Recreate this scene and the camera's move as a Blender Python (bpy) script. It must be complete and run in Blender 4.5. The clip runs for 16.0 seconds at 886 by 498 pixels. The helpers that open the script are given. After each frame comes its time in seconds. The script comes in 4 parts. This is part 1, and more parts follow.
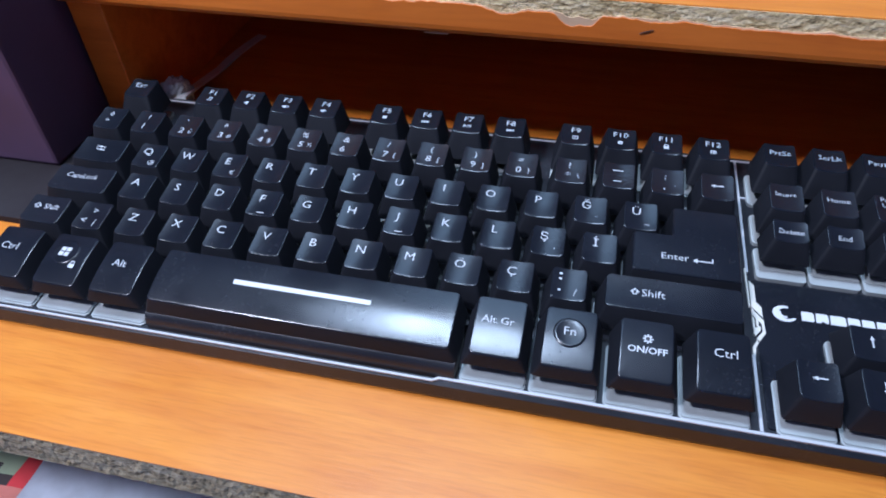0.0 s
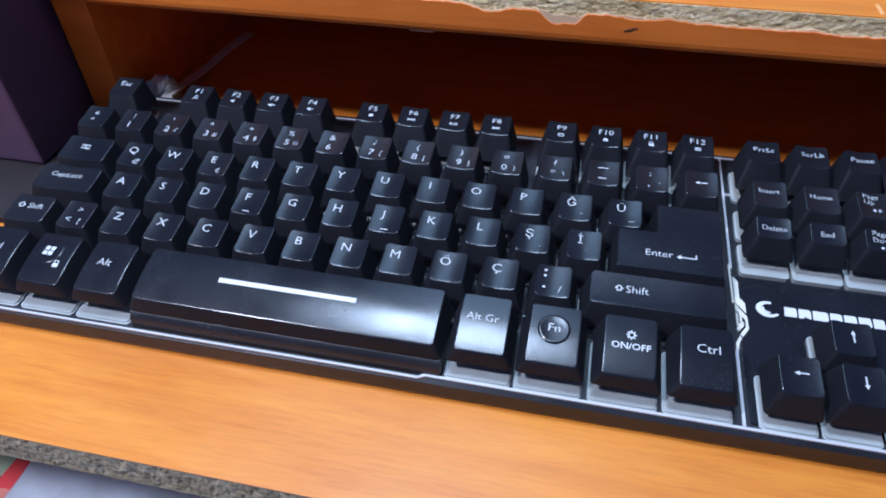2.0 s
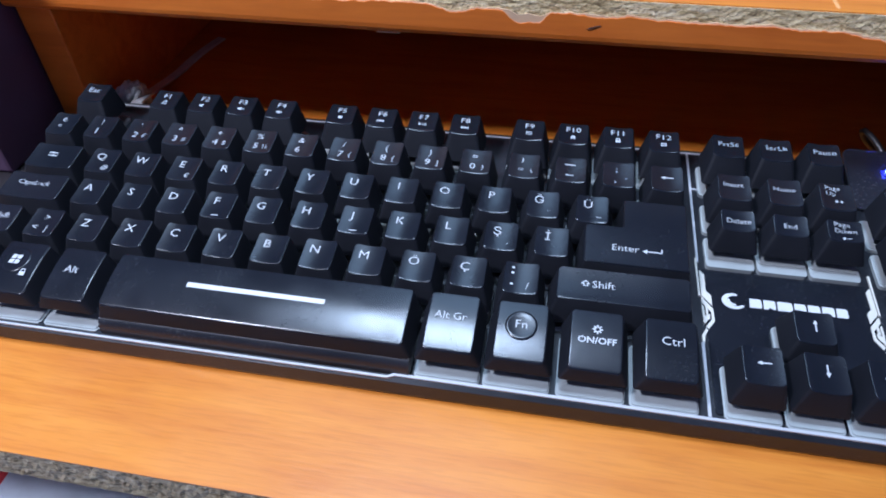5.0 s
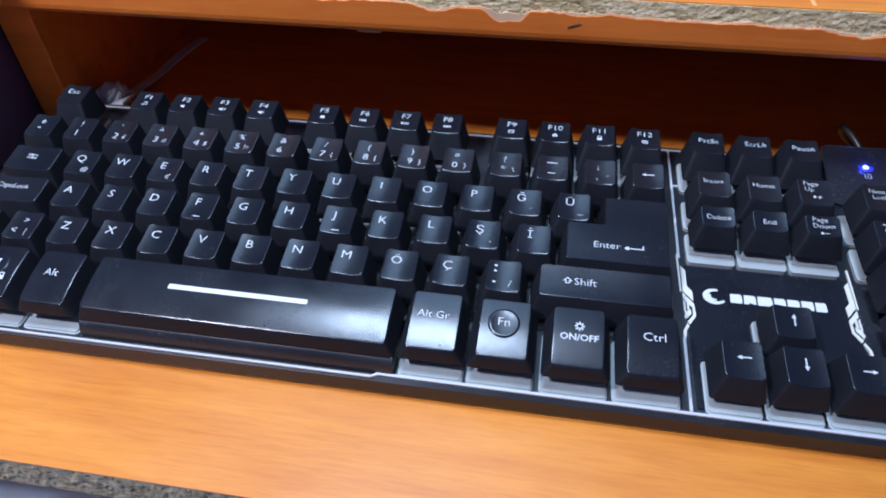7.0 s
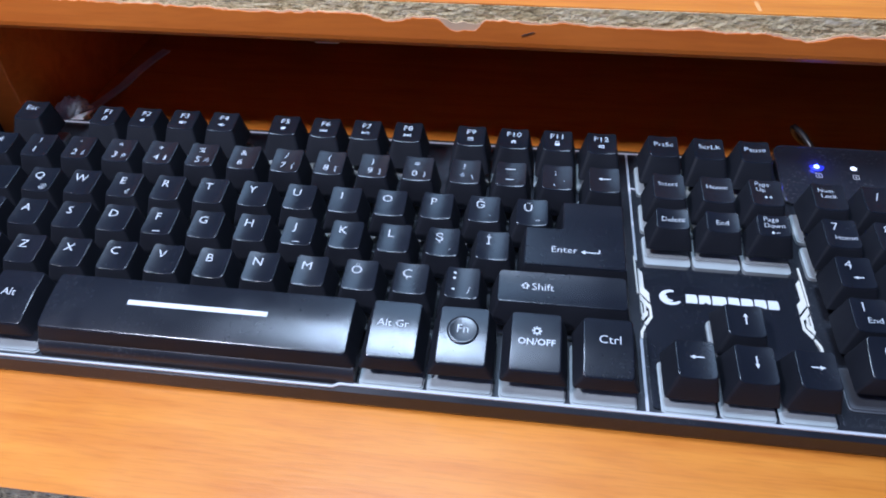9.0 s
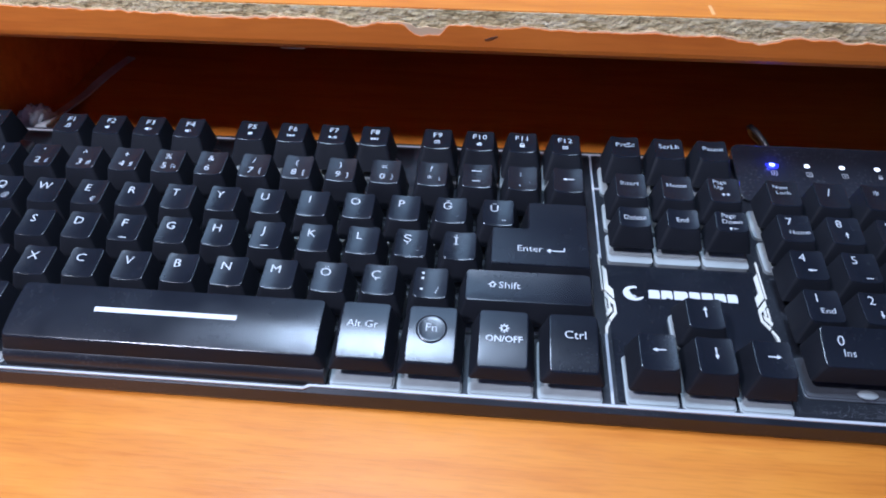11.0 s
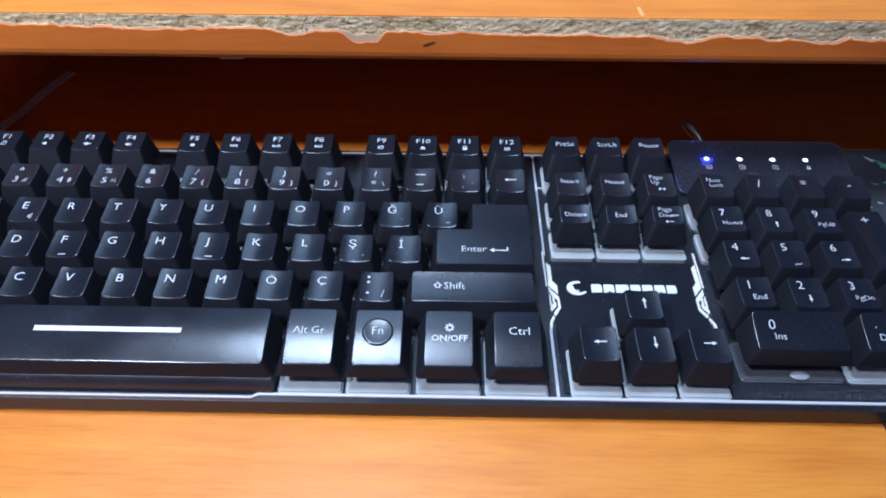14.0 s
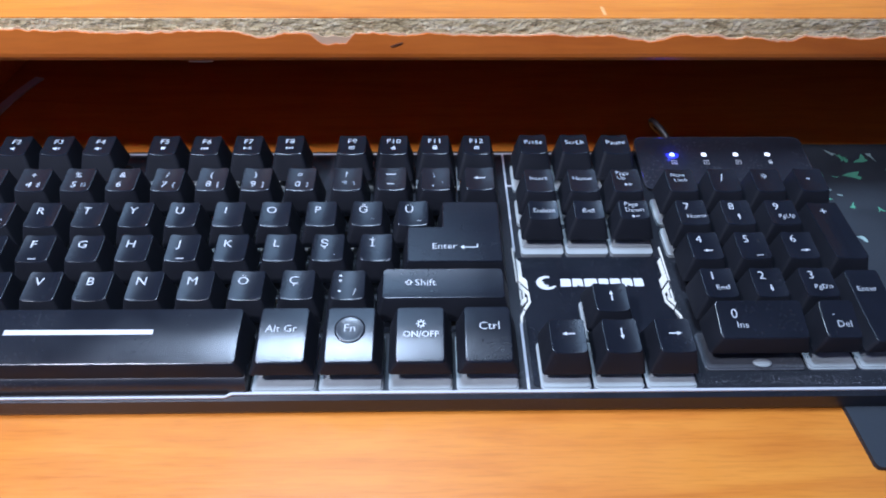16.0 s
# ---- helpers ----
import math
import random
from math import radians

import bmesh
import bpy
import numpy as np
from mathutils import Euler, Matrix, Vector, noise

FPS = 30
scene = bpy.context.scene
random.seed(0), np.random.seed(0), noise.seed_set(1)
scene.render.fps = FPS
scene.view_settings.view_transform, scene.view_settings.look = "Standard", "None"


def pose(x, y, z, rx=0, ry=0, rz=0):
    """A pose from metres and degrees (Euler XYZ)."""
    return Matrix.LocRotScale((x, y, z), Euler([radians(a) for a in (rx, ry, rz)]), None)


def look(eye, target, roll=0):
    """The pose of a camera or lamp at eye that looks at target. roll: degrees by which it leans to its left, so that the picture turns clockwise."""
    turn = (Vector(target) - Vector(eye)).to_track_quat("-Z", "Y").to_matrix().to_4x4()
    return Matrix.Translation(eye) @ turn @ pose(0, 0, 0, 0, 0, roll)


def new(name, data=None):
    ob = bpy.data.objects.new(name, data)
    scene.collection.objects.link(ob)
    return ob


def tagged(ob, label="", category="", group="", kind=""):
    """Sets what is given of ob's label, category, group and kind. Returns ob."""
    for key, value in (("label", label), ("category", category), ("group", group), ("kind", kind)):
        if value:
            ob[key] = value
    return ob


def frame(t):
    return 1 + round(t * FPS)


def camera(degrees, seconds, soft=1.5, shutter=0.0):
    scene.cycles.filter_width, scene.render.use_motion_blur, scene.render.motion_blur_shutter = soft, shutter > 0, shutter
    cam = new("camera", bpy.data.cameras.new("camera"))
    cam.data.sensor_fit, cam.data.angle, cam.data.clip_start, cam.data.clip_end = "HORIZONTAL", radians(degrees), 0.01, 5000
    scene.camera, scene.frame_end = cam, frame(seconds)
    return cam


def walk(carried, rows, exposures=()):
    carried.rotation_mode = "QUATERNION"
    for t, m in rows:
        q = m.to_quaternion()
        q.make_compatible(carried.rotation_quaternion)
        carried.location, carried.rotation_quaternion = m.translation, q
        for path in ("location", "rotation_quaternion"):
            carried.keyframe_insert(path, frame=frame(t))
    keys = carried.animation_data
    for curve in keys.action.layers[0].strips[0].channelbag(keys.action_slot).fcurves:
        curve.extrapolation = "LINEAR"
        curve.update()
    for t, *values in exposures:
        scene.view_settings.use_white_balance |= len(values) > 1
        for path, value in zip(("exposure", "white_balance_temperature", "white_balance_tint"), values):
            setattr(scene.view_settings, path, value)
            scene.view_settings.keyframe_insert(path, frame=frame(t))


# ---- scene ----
cam = camera(66.9, 16.0, soft=1.9)
PATH = [
    (0, (0.218, -0.139, 0.201), (-0.124, 1.268, -1.178), -1.6),
    (0.5, (0.219, -0.139, 0.202), (-0.116, 1.272, -1.176), -1.6),
    (1, (0.219, -0.139, 0.201), (-0.108, 1.274, -1.176), -1.3),
    (1.5, (0.22, -0.139, 0.201), (-0.104, 1.274, -1.178), -1.3),
    (2, (0.221, -0.139, 0.201), (-0.101, 1.27, -1.182), -1.3),
    (2.5, (0.222, -0.139, 0.2), (-0.095, 1.273, -1.18), -1.2),
    (3, (0.222, -0.139, 0.2), (-0.087, 1.274, -1.18), -1.1),
    (3.5, (0.223, -0.139, 0.2), (-0.082, 1.276, -1.18), -1.1),
    (4, (0.225, -0.139, 0.201), (-0.075, 1.277, -1.179), -1.4),
    (6.5, (0.231, -0.139, 0.201), (-0.036, 1.285, -1.179), -1.3),
    (7, (0.231, -0.139, 0.201), (-0.025, 1.284, -1.18), -1.3),
    (7.5, (0.233, -0.139, 0.202), (-0.013, 1.284, -1.181), -1.5),
    (8, (0.234, -0.139, 0.204), (0.002, 1.284, -1.182), -1.5),
    (8.5, (0.237, -0.138, 0.204), (0.02, 1.292, -1.177), -1.4),
    (11, (0.242, -0.142, 0.205), (0.116, 1.315, -1.158), -0.2),
    (11.5, (0.242, -0.143, 0.205), (0.146, 1.323, -1.152), 0.2),
    (12, (0.245, -0.143, 0.206), (0.161, 1.323, -1.151), 0.0),
    (12.5, (0.247, -0.144, 0.207), (0.177, 1.326, -1.148), 0.0),
    (13, (0.248, -0.144, 0.207), (0.192, 1.33, -1.144), 0.0),
    (13.5, (0.249, -0.145, 0.207), (0.21, 1.331, -1.143), 0.1),
    (14, (0.25, -0.145, 0.206), (0.227, 1.331, -1.143), 0.2),
    (14.5, (0.251, -0.146, 0.206), (0.242, 1.333, -1.139), 0.3),
    (15, (0.252, -0.148, 0.206), (0.26, 1.332, -1.139), 0.5),
    (15.5, (0.253, -0.149, 0.206), (0.277, 1.332, -1.138), 0.6),
    (16, (0.254, -0.149, 0.207), (0.288, 1.332, -1.136), 0.6),
]
walk(cam, [(t, look(eye, target, roll)) for t, eye, target, roll in PATH],
     exposures=[(0.0, 0.16, 5700, 15), (8.0, 0.23, 5700, 15), (16.0, 0.38, 5700, 15)])

# ---- light ----
world = bpy.data.worlds.new("room_air")
scene.world = world
world.use_nodes = True
world.node_tree.nodes["Background"].inputs[0].default_value = (0.30, 0.16, 0.42, 1)
world.node_tree.nodes["Background"].inputs[1].default_value = 0.03


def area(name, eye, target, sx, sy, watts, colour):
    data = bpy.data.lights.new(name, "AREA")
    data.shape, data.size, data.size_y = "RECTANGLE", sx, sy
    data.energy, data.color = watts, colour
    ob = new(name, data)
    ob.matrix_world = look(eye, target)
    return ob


# unseen lamp beside the desk, its cone cut to darken the keyboard's right half
cone_lamp = bpy.data.lights.new("room_lamp_light", "SPOT")
cone_lamp.energy, cone_lamp.color, cone_lamp.shadow_soft_size = 62, (0.90, 0.91, 1.0), 0.07
cone_lamp.spot_size, cone_lamp.spot_blend = radians(67), 0.46
new("room_lamp_light", cone_lamp).matrix_world = look((-0.42, -0.46, 1.16), (-0.22, 0.40, 0))
area("ceiling_panel_light", (-0.08, 0.20, 1.88), (-0.08, 0.20, 0), 0.54, 0.44, 33, (0.68, 0.84, 1.0))
# added unseen light in place of a lit ceiling patch, for the middle keys' sheen
area("ceiling_glow_patch_light", (0.02, 0.98, 1.88), (0.02, 0.98, 0), 0.55, 0.70, 4.5, (0.50, 0.75, 1.0))


# ---- materials ----
def mat(name, colour=(0.5, 0.5, 0.5), rough=0.5, metal=0.0, spec=0.5):
    m = bpy.data.materials.new(name)
    m.use_nodes = True
    b = m.node_tree.nodes["Principled BSDF"]
    b.inputs["Base Color"].default_value = (*colour, 1)
    b.inputs["Roughness"].default_value = rough
    b.inputs["Metallic"].default_value = metal
    b.inputs["Specular IOR Level"].default_value = spec
    return m


def nodes_of(m):
    nt = m.node_tree
    return nt, nt.nodes["Principled BSDF"]


def noise_tex(nt, scale, detail=4, stretch=(1, 1, 1), rough=0.55, twist=0.0):
    tc = nt.nodes.new("ShaderNodeTexCoord")
    mp = nt.nodes.new("ShaderNodeMapping")
    mp.inputs["Scale"].default_value = stretch
    tx = nt.nodes.new("ShaderNodeTexNoise")
    tx.inputs["Scale"].default_value = scale
    tx.inputs["Detail"].default_value = detail
    tx.inputs["Roughness"].default_value = rough
    tx.inputs["Distortion"].default_value = twist
    nt.links.new(tc.outputs["Object"], mp.inputs[0])
    nt.links.new(mp.outputs[0], tx.inputs["Vector"])
    return tx.outputs["Fac"]


def ramp(nt, fac, stops):
    r = nt.nodes.new("ShaderNodeValToRGB")
    while len(r.color_ramp.elements) < len(stops):
        r.color_ramp.elements.new(0.5)
    for e, (p, c) in zip(r.color_ramp.elements, stops):
        e.position = p
        e.color = (*c, 1) if len(c) == 3 else c
    nt.links.new(fac, r.inputs[0])
    return r.outputs[0]


def mixed(nt, a, b, fac, how="MIX"):
    m = nt.nodes.new("ShaderNodeMix")
    m.data_type, m.blend_type = "RGBA", how
    for sock, val in ((m.inputs[0], fac), (m.inputs[6], a), (m.inputs[7], b)):
        if isinstance(val, (int, float)):
            sock.default_value = val
        elif isinstance(val, tuple):
            sock.default_value = (*val, 1)
        else:
            nt.links.new(val, sock)
    return m.outputs[2]


def bump(nt, b, height, strength, distance=0.001):
    n = nt.nodes.new("ShaderNodeBump")
    n.inputs["Strength"].default_value = strength
    n.inputs["Distance"].default_value = distance
    nt.links.new(height, n.inputs["Height"])
    nt.links.new(n.outputs[0], b.inputs["Normal"])


def wood_laminate(name, tone=1.0, red=1.0, streaks=1.0):
    """Printed wood-look foil: short broken pores, cloudy patches and a satin lacquer."""
    m = mat(name, rough=0.36)
    nt, b = nodes_of(m)
    grain = noise_tex(nt, 110, 7, (0.10, 1, 1), 0.6, 0.6)
    broad = noise_tex(nt, 11, 4, (0.55, 1, 1), 0.6, 0.8)
    fine = noise_tex(nt, 900, 3, (0.07, 1, 1))
    worn = noise_tex(nt, 26, 5, (0.8, 1, 1), 0.65)
    g = 1.12 * red * tone
    c1 = ramp(nt, grain, [(0.28, (0.57 * tone, 0.150 * g, 0.017)), (0.52, (0.67 * tone, 0.205 * g, 0.026)), (0.75, (0.74 * tone, 0.245 * g, 0.034))])
    c2 = ramp(nt, broad, [(0.30, (0.86, 0.78, 0.70)), (0.50, (0.96, 0.95, 0.93)), (0.72, (1, 1, 1))])
    c = mixed(nt, c1, c2, 0.9, "MULTIPLY")
    c3 = ramp(nt, fine, [(0.36, (0.88, 0.84, 0.80)), (0.52, (1, 1, 1))])
    nt.links.new(mixed(nt, c, c3, 0.75 * streaks, "MULTIPLY"), b.inputs["Base Color"])
    nt.links.new(ramp(nt, worn, [(0.25, (0.30,) * 3), (0.75, (0.46,) * 3)]), b.inputs["Roughness"])
    bump(nt, b, fine, 0.10, 0.0004)
    return m


def chipboard_mat(name, light=1.0, grey=0.0):
    """Pressed flakes: tan chips outlined by thin dark gaps, long along the board."""
    m = mat(name, rough=0.9, spec=0.15)
    nt, b = nodes_of(m)
    flakes = noise_tex(nt, 640, 3, (0.22, 1, 1.0), 0.5, 1.0)
    edges = noise_tex(nt, 860, 2, (0.24, 1, 1.0), 0.5, 1.4)
    chips = noise_tex(nt, 2100, 2, (0.35, 1, 1), 0.5)
    patch = noise_tex(nt, 48, 4, (0.5, 1, 1))
    k = lambda r, g, b2: (r * light, (g + grey * (r - g)) * light, (b2 + grey * (r - b2)) * light)
    base = ramp(nt, flakes, [(0.30, k(0.36, 0.26, 0.11)), (0.42, k(0.62, 0.49, 0.23)), (0.52, k(0.74, 0.61, 0.32)), (0.66, k(0.82, 0.72, 0.46))])
    gaps = ramp(nt, edges, [(0.36, (0.10, 0.075, 0.05)), (0.415, (0.50, 0.44, 0.36)), (0.45, (1, 1, 1)), (0.565, (1, 1, 1)), (0.59, (0.42, 0.36, 0.28)), (0.615, (1, 1, 1))])
    speck = ramp(nt, chips, [(0.34, (0.55, 0.48, 0.38)), (0.46, (1, 1, 1))])
    c = mixed(nt, mixed(nt, base, gaps, 0.65, "MULTIPLY"), speck, 0.5, "MULTIPLY")
    tint = ramp(nt, patch, [(0.36, (0.86, 0.83, 0.76)), (0.55, (0.96, 0.95, 0.92)), (0.70, (1, 1, 1))])
    nt.links.new(mixed(nt, c, tint, 1.0, "MULTIPLY"), b.inputs["Base Color"])
    bump(nt, b, edges, 0.22, 0.0004)
    return m


def plastic(name, colour, rough, grain=0.05, scale=1800, dust=0.0):
    m = mat(name, colour, rough)
    nt, b = nodes_of(m)
    n1 = noise_tex(nt, scale, 2)
    n2 = noise_tex(nt, 45, 4)
    nt.links.new(ramp(nt, n2, [(0.3, (rough * 0.85,) * 3), (0.7, (min(1, rough * 1.2),) * 3)]), b.inputs["Roughness"])
    dark = tuple(c * 0.85 for c in colour)
    lite = tuple(c * 1.15 for c in colour)
    c = ramp(nt, n2, [(0.3, dark), (0.7, lite)])
    if dust:
        n3 = noise_tex(nt, 900, 3, rough=0.7)
        n4 = noise_tex(nt, 30, 3)
        amount = mixed(nt, ramp(nt, n3, [(0.56, (0, 0, 0)), (0.72, (dust,) * 3)]), ramp(nt, n4, [(0.42, (0, 0, 0)), (0.65, (1, 1, 1))]), 1.0, "MULTIPLY")
        c = mixed(nt, c, (0.30, 0.31, 0.33), amount)
    nt.links.new(c, b.inputs["Base Color"])
    bump(nt, b, n1, grain, 0.0002)
    return m


M_TRAY = wood_laminate("orange_wood_laminate")
M_TOP = wood_laminate("orange_desk_laminate", 1.05)
M_BAND = wood_laminate("orange_edge_band", 1.28, 0.80, 0.25)
M_CHIP = chipboard_mat("chipboard_pale", 1.26, 0.14)
M_CHIP_DARK = chipboard_mat("chipboard_brown", 0.62, 0.30)
M_SCUFF = plastic("rubbed_pale_laminate", (0.74, 0.36, 0.12), 0.5, 0.2, 600)
M_NICK = plastic("dark_bared_fibre", (0.07, 0.035, 0.02), 0.9, 0.3, 900)
# the cavity's dim purple haze is put into the back panel's colour
M_BACK = plastic("haze_toned_back", (0.055, 0.035, 0.040), 0.8, 0.2, 600)
M_PAPER = plastic("torn_band_paper", (0.86, 0.60, 0.36), 0.85, 0.4, 900)
M_CAP = plastic("black_key_plastic", (0.008, 0.010, 0.015), 0.22, 0.08, 2600, 0.06)
M_SIDE = plastic("matt_key_side_plastic", (0.010, 0.011, 0.015), 0.55, 0.12, 2200)
M_SIDE.node_tree.nodes["Principled BSDF"].inputs["Specular IOR Level"].default_value = 0.22
M_CAP.node_tree.nodes["Principled BSDF"].inputs["Specular IOR Level"].default_value = 0.5
M_CASE = plastic("black_case_plastic", (0.012, 0.014, 0.019), 0.36, 0.15, 1500, 0.2)
M_DECAL = plastic("black_gloss_decal", (0.009, 0.011, 0.016), 0.22, 0.03, 700, 0.07)
M_PAD = plastic("frosted_white_key_surround", (0.34, 0.37, 0.37), 0.48, 0.1, 900)
# darker, speckled version of the frosted surround for some number-pad keys
M_PAD_DARK = plastic("dark_key_surround", (0.075, 0.08, 0.09), 0.4, 0.2, 900, 0.5)
M_WHITE = mat("white_print", (0.54, 0.56, 0.59), 0.45)
M_MARK = mat("bright_white_print", (0.64, 0.65, 0.67), 0.45)
M_TRIM = mat("grey_white_trim", (0.50, 0.51, 0.54), 0.4)
M_GREY = mat("grey_print", (0.50, 0.51, 0.53), 0.45)
M_CREAM = mat("cream_print", (0.66, 0.64, 0.57), 0.4)
M_SMOKE = plastic("smoked_indicator_window", (0.020, 0.022, 0.030), 0.16, 0.05, 600, 0.4)
M_RIM = plastic("glossy_dark_rim", (0.03, 0.032, 0.04), 0.12, 0.02, 600)
M_MATT = plastic("black_rubber", (0.012, 0.010, 0.016), 0.6, 0.3, 900)
M_SHEET = plastic("blue_black_mat_cloth", (0.022, 0.028, 0.036), 0.75, 0.6, 1400)
# dark cabinet colour, raised towards purple to hold the haze over it
M_DARKBOX = plastic("haze_lifted_dark_metal", (0.095, 0.052, 0.10), 0.85, 0.1, 500)
M_PLINTH = plastic("dark_brown_base", (0.014, 0.010, 0.012), 0.9, 0.1, 500)
M_GREEN = plastic("green_splash_print", (0.10, 0.36, 0.22), 0.6, 0.1, 500)
M_PALE = plastic("pale_splash_print", (0.30, 0.42, 0.40), 0.6, 0.1, 500)
M_CABLE = plastic("white_cable_sheath", (0.60, 0.62, 0.62), 0.45, 0.1, 300)
M_WRAP = plastic("hazy_wrapper_film", (0.60, 0.66, 0.66), 0.25, 0.3, 500)
M_WRAP.node_tree.nodes["Principled BSDF"].inputs["Transmission Weight"].default_value = 0.2
M_BLACKCABLE = plastic("black_cable_sheath", (0.02, 0.02, 0.022), 0.35, 0.1, 300)
# violet tint chosen so the unseen walls bounce a purple fill into the darks
M_WALL = plastic("violet_bounce_wall", (0.32, 0.29, 0.39), 0.9, 0.1, 200)


def glow(name, colour, strength):
    m = mat(name, (0.8, 0.8, 0.85), 0.3)
    nt, b = nodes_of(m)
    b.inputs["Emission Color"].default_value = (*colour, 1)
    b.inputs["Emission Strength"].default_value = strength
    return m


M_BLUE = glow("lit_blue_led", (0.10, 0.14, 1.0), 9)
# emission that paints the lens bloom around the blue indicator
M_HALO = glow("blue_bloom_glow", (0.02, 0.03, 1.0), 0.75)
M_HALO.node_tree.nodes["Principled BSDF"].inputs["Base Color"].default_value = (0.03, 0.03, 0.06, 1)
M_LED = glow("lit_white_led", (0.85, 0.92, 1.0), 1.6)


# ---- mesh helpers ----
def mesh_from(name, bm, material, smooth=False):
    me = bpy.data.meshes.new(name)
    bm.normal_update()
    bm.to_mesh(me)
    bm.free()
    for m in material if isinstance(material, (list, tuple)) else (material,):
        me.materials.append(m)
    if smooth:
        for p in me.polygons:
            p.use_smooth = True
    return me


def part(name, bm, material, parent, label="", smooth=False):
    ob = new(name, mesh_from(name, bm, material, smooth))
    ob.parent = parent
    if label:
        tagged(ob, label)
    return ob


def box(x0, y0, z0, x1, y1, z1, bevel=0.0, segments=2):
    bm = bmesh.new()
    bmesh.ops.create_cube(bm, size=1)
    for v in bm.verts:
        v.co = Vector(((x0 + x1) / 2 + v.co.x * (x1 - x0), (y0 + y1) / 2 + v.co.y * (y1 - y0), (z0 + z1) / 2 + v.co.z * (z1 - z0)))
    if bevel:
        bmesh.ops.bevel(bm, geom=bm.edges[:], offset=bevel, segments=segments, affect="EDGES", profile=0.5)
    return bm


def prism(points, z0, z1, tilt=None):
    """An upright prism over a flat outline; tilt(x, y) adds height."""
    bm = bmesh.new()
    add = tilt or (lambda x, y: 0.0)
    low = [bm.verts.new((x, y, z0 + add(x, y))) for x, y in points]
    top = [bm.verts.new((x, y, z1 + add(x, y))) for x, y in points]
    bm.faces.new(top)
    bm.faces.new(low[::-1])
    n = len(points)
    for i in range(n):
        j = (i + 1) % n
        bm.faces.new((low[i], low[j], top[j], top[i]))
    bmesh.ops.recalc_face_normals(bm, faces=bm.faces[:])
    return bm


def rounded(x0, y0, x1, y1, r, n=4):
    pts = []
    for cx, cy, a0 in ((x1 - r, y1 - r, 0), (x0 + r, y1 - r, 90), (x0 + r, y0 + r, 180), (x1 - r, y0 + r, 270)):
        for i in range(n + 1):
            a = radians(a0 + 90 * i / n)
            pts.append((cx + r * math.cos(a), cy + r * math.sin(a)))
    return pts


def tube(points, radius, sides=8):
    bm = bmesh.new()
    rings = []
    pts = [Vector(p) for p in points]
    for i, p in enumerate(pts):
        d = (pts[min(i + 1, len(pts) - 1)] - pts[max(i - 1, 0)]).normalized()
        a = d.orthogonal().normalized()
        b = d.cross(a)
        rings.append([bm.verts.new(p + radius * (math.cos(2 * math.pi * k / sides) * a + math.sin(2 * math.pi * k / sides) * b)) for k in range(sides)])
    for r0, r1 in zip(rings, rings[1:]):
        q = min(range(sides), key=lambda s: (r1[s].co - r0[0].co).length)
        for k in range(sides):
            bm.faces.new((r0[k], r0[(k + 1) % sides], r1[(k + 1 + q) % sides], r1[(k + q) % sides]))
    bm.faces.new(rings[0][::-1])
    bm.faces.new(rings[-1])
    bmesh.ops.recalc_face_normals(bm, faces=bm.faces[:])
    return bm


def rough_edge(x0, x1, y, z0, z1, depth, step=0.0011, rows=10, amp=0.0006, seed=0.0):
    """The ragged sawn face of a chipboard, facing -y, with a top and back to close it."""
    bm = bmesh.new()
    n = int((x1 - x0) / step)
    grid = []
    for i in range(n + 1):
        x = x0 + (x1 - x0) * i / n
        line = []
        for j in range(rows + 1):
            z = z0 + (z1 - z0) * j / rows
            h = noise.noise(Vector((x * 260, seed, z * 900))) + 0.7 * noise.noise(Vector((x * 700, seed + 5, z * 1500)))
            keep = 0.25 if j in (0, rows) else 1.0
            line.append(bm.verts.new((x, y + amp * (h * keep + 0.3), z)))
        grid.append(line)
    for a, b in zip(grid, grid[1:]):
        for j in range(rows):
            bm.faces.new((a[j], b[j], b[j + 1], a[j + 1]))
    back = [[bm.verts.new((x, y + depth, z)) for z in (z0, z1)] for x in (x0, x1)]
    lo = [g[0] for g in grid]
    hi = [g[-1] for g in grid]
    bm.faces.new(hi + [back[1][1], back[0][1]])
    bm.faces.new(lo[::-1] + [back[0][0], back[1][0]])
    bm.faces.new((back[0][0], back[0][1], back[1][1], back[1][0]))
    bm.faces.new(grid[0] + [back[0][1], back[0][0]])
    bm.faces.new(grid[-1][::-1] + [back[1][0], back[1][1]])
    bmesh.ops.recalc_face_normals(bm, faces=bm.faces[:])
    return bm


def torn_height(x, bite=1.0):
    """Height of the torn border above the band's foot: higher at one end, with dips and one deep bite."""
    h = max(0.0118, 0.0160 - 0.0100 * max(0.0, x))
    h += 0.0011 * noise.noise(Vector((x * 34, 31.0, 0))) + 0.0011 * noise.noise(Vector((x * 90, 34.0, 0)))
    h += 0.0007 * noise.noise(Vector((x * 240, 40.0, 0))) + 0.0004 * noise.noise(Vector((x * 700, 44.0, 0)))
    for at, half, deep in ((0.117, 0.010, 0.0010), (0.182, 0.008, 0.0016), (0.247, 0.006, 0.0012), (0.347, 0.010, 0.0016), (0.405, 0.007, 0.0013)):
        h -= deep * math.exp(-((x - at) / half) ** 4)
    return h - bite * 0.0046 * math.exp(-((x - 0.2120) / 0.0078) ** 6)


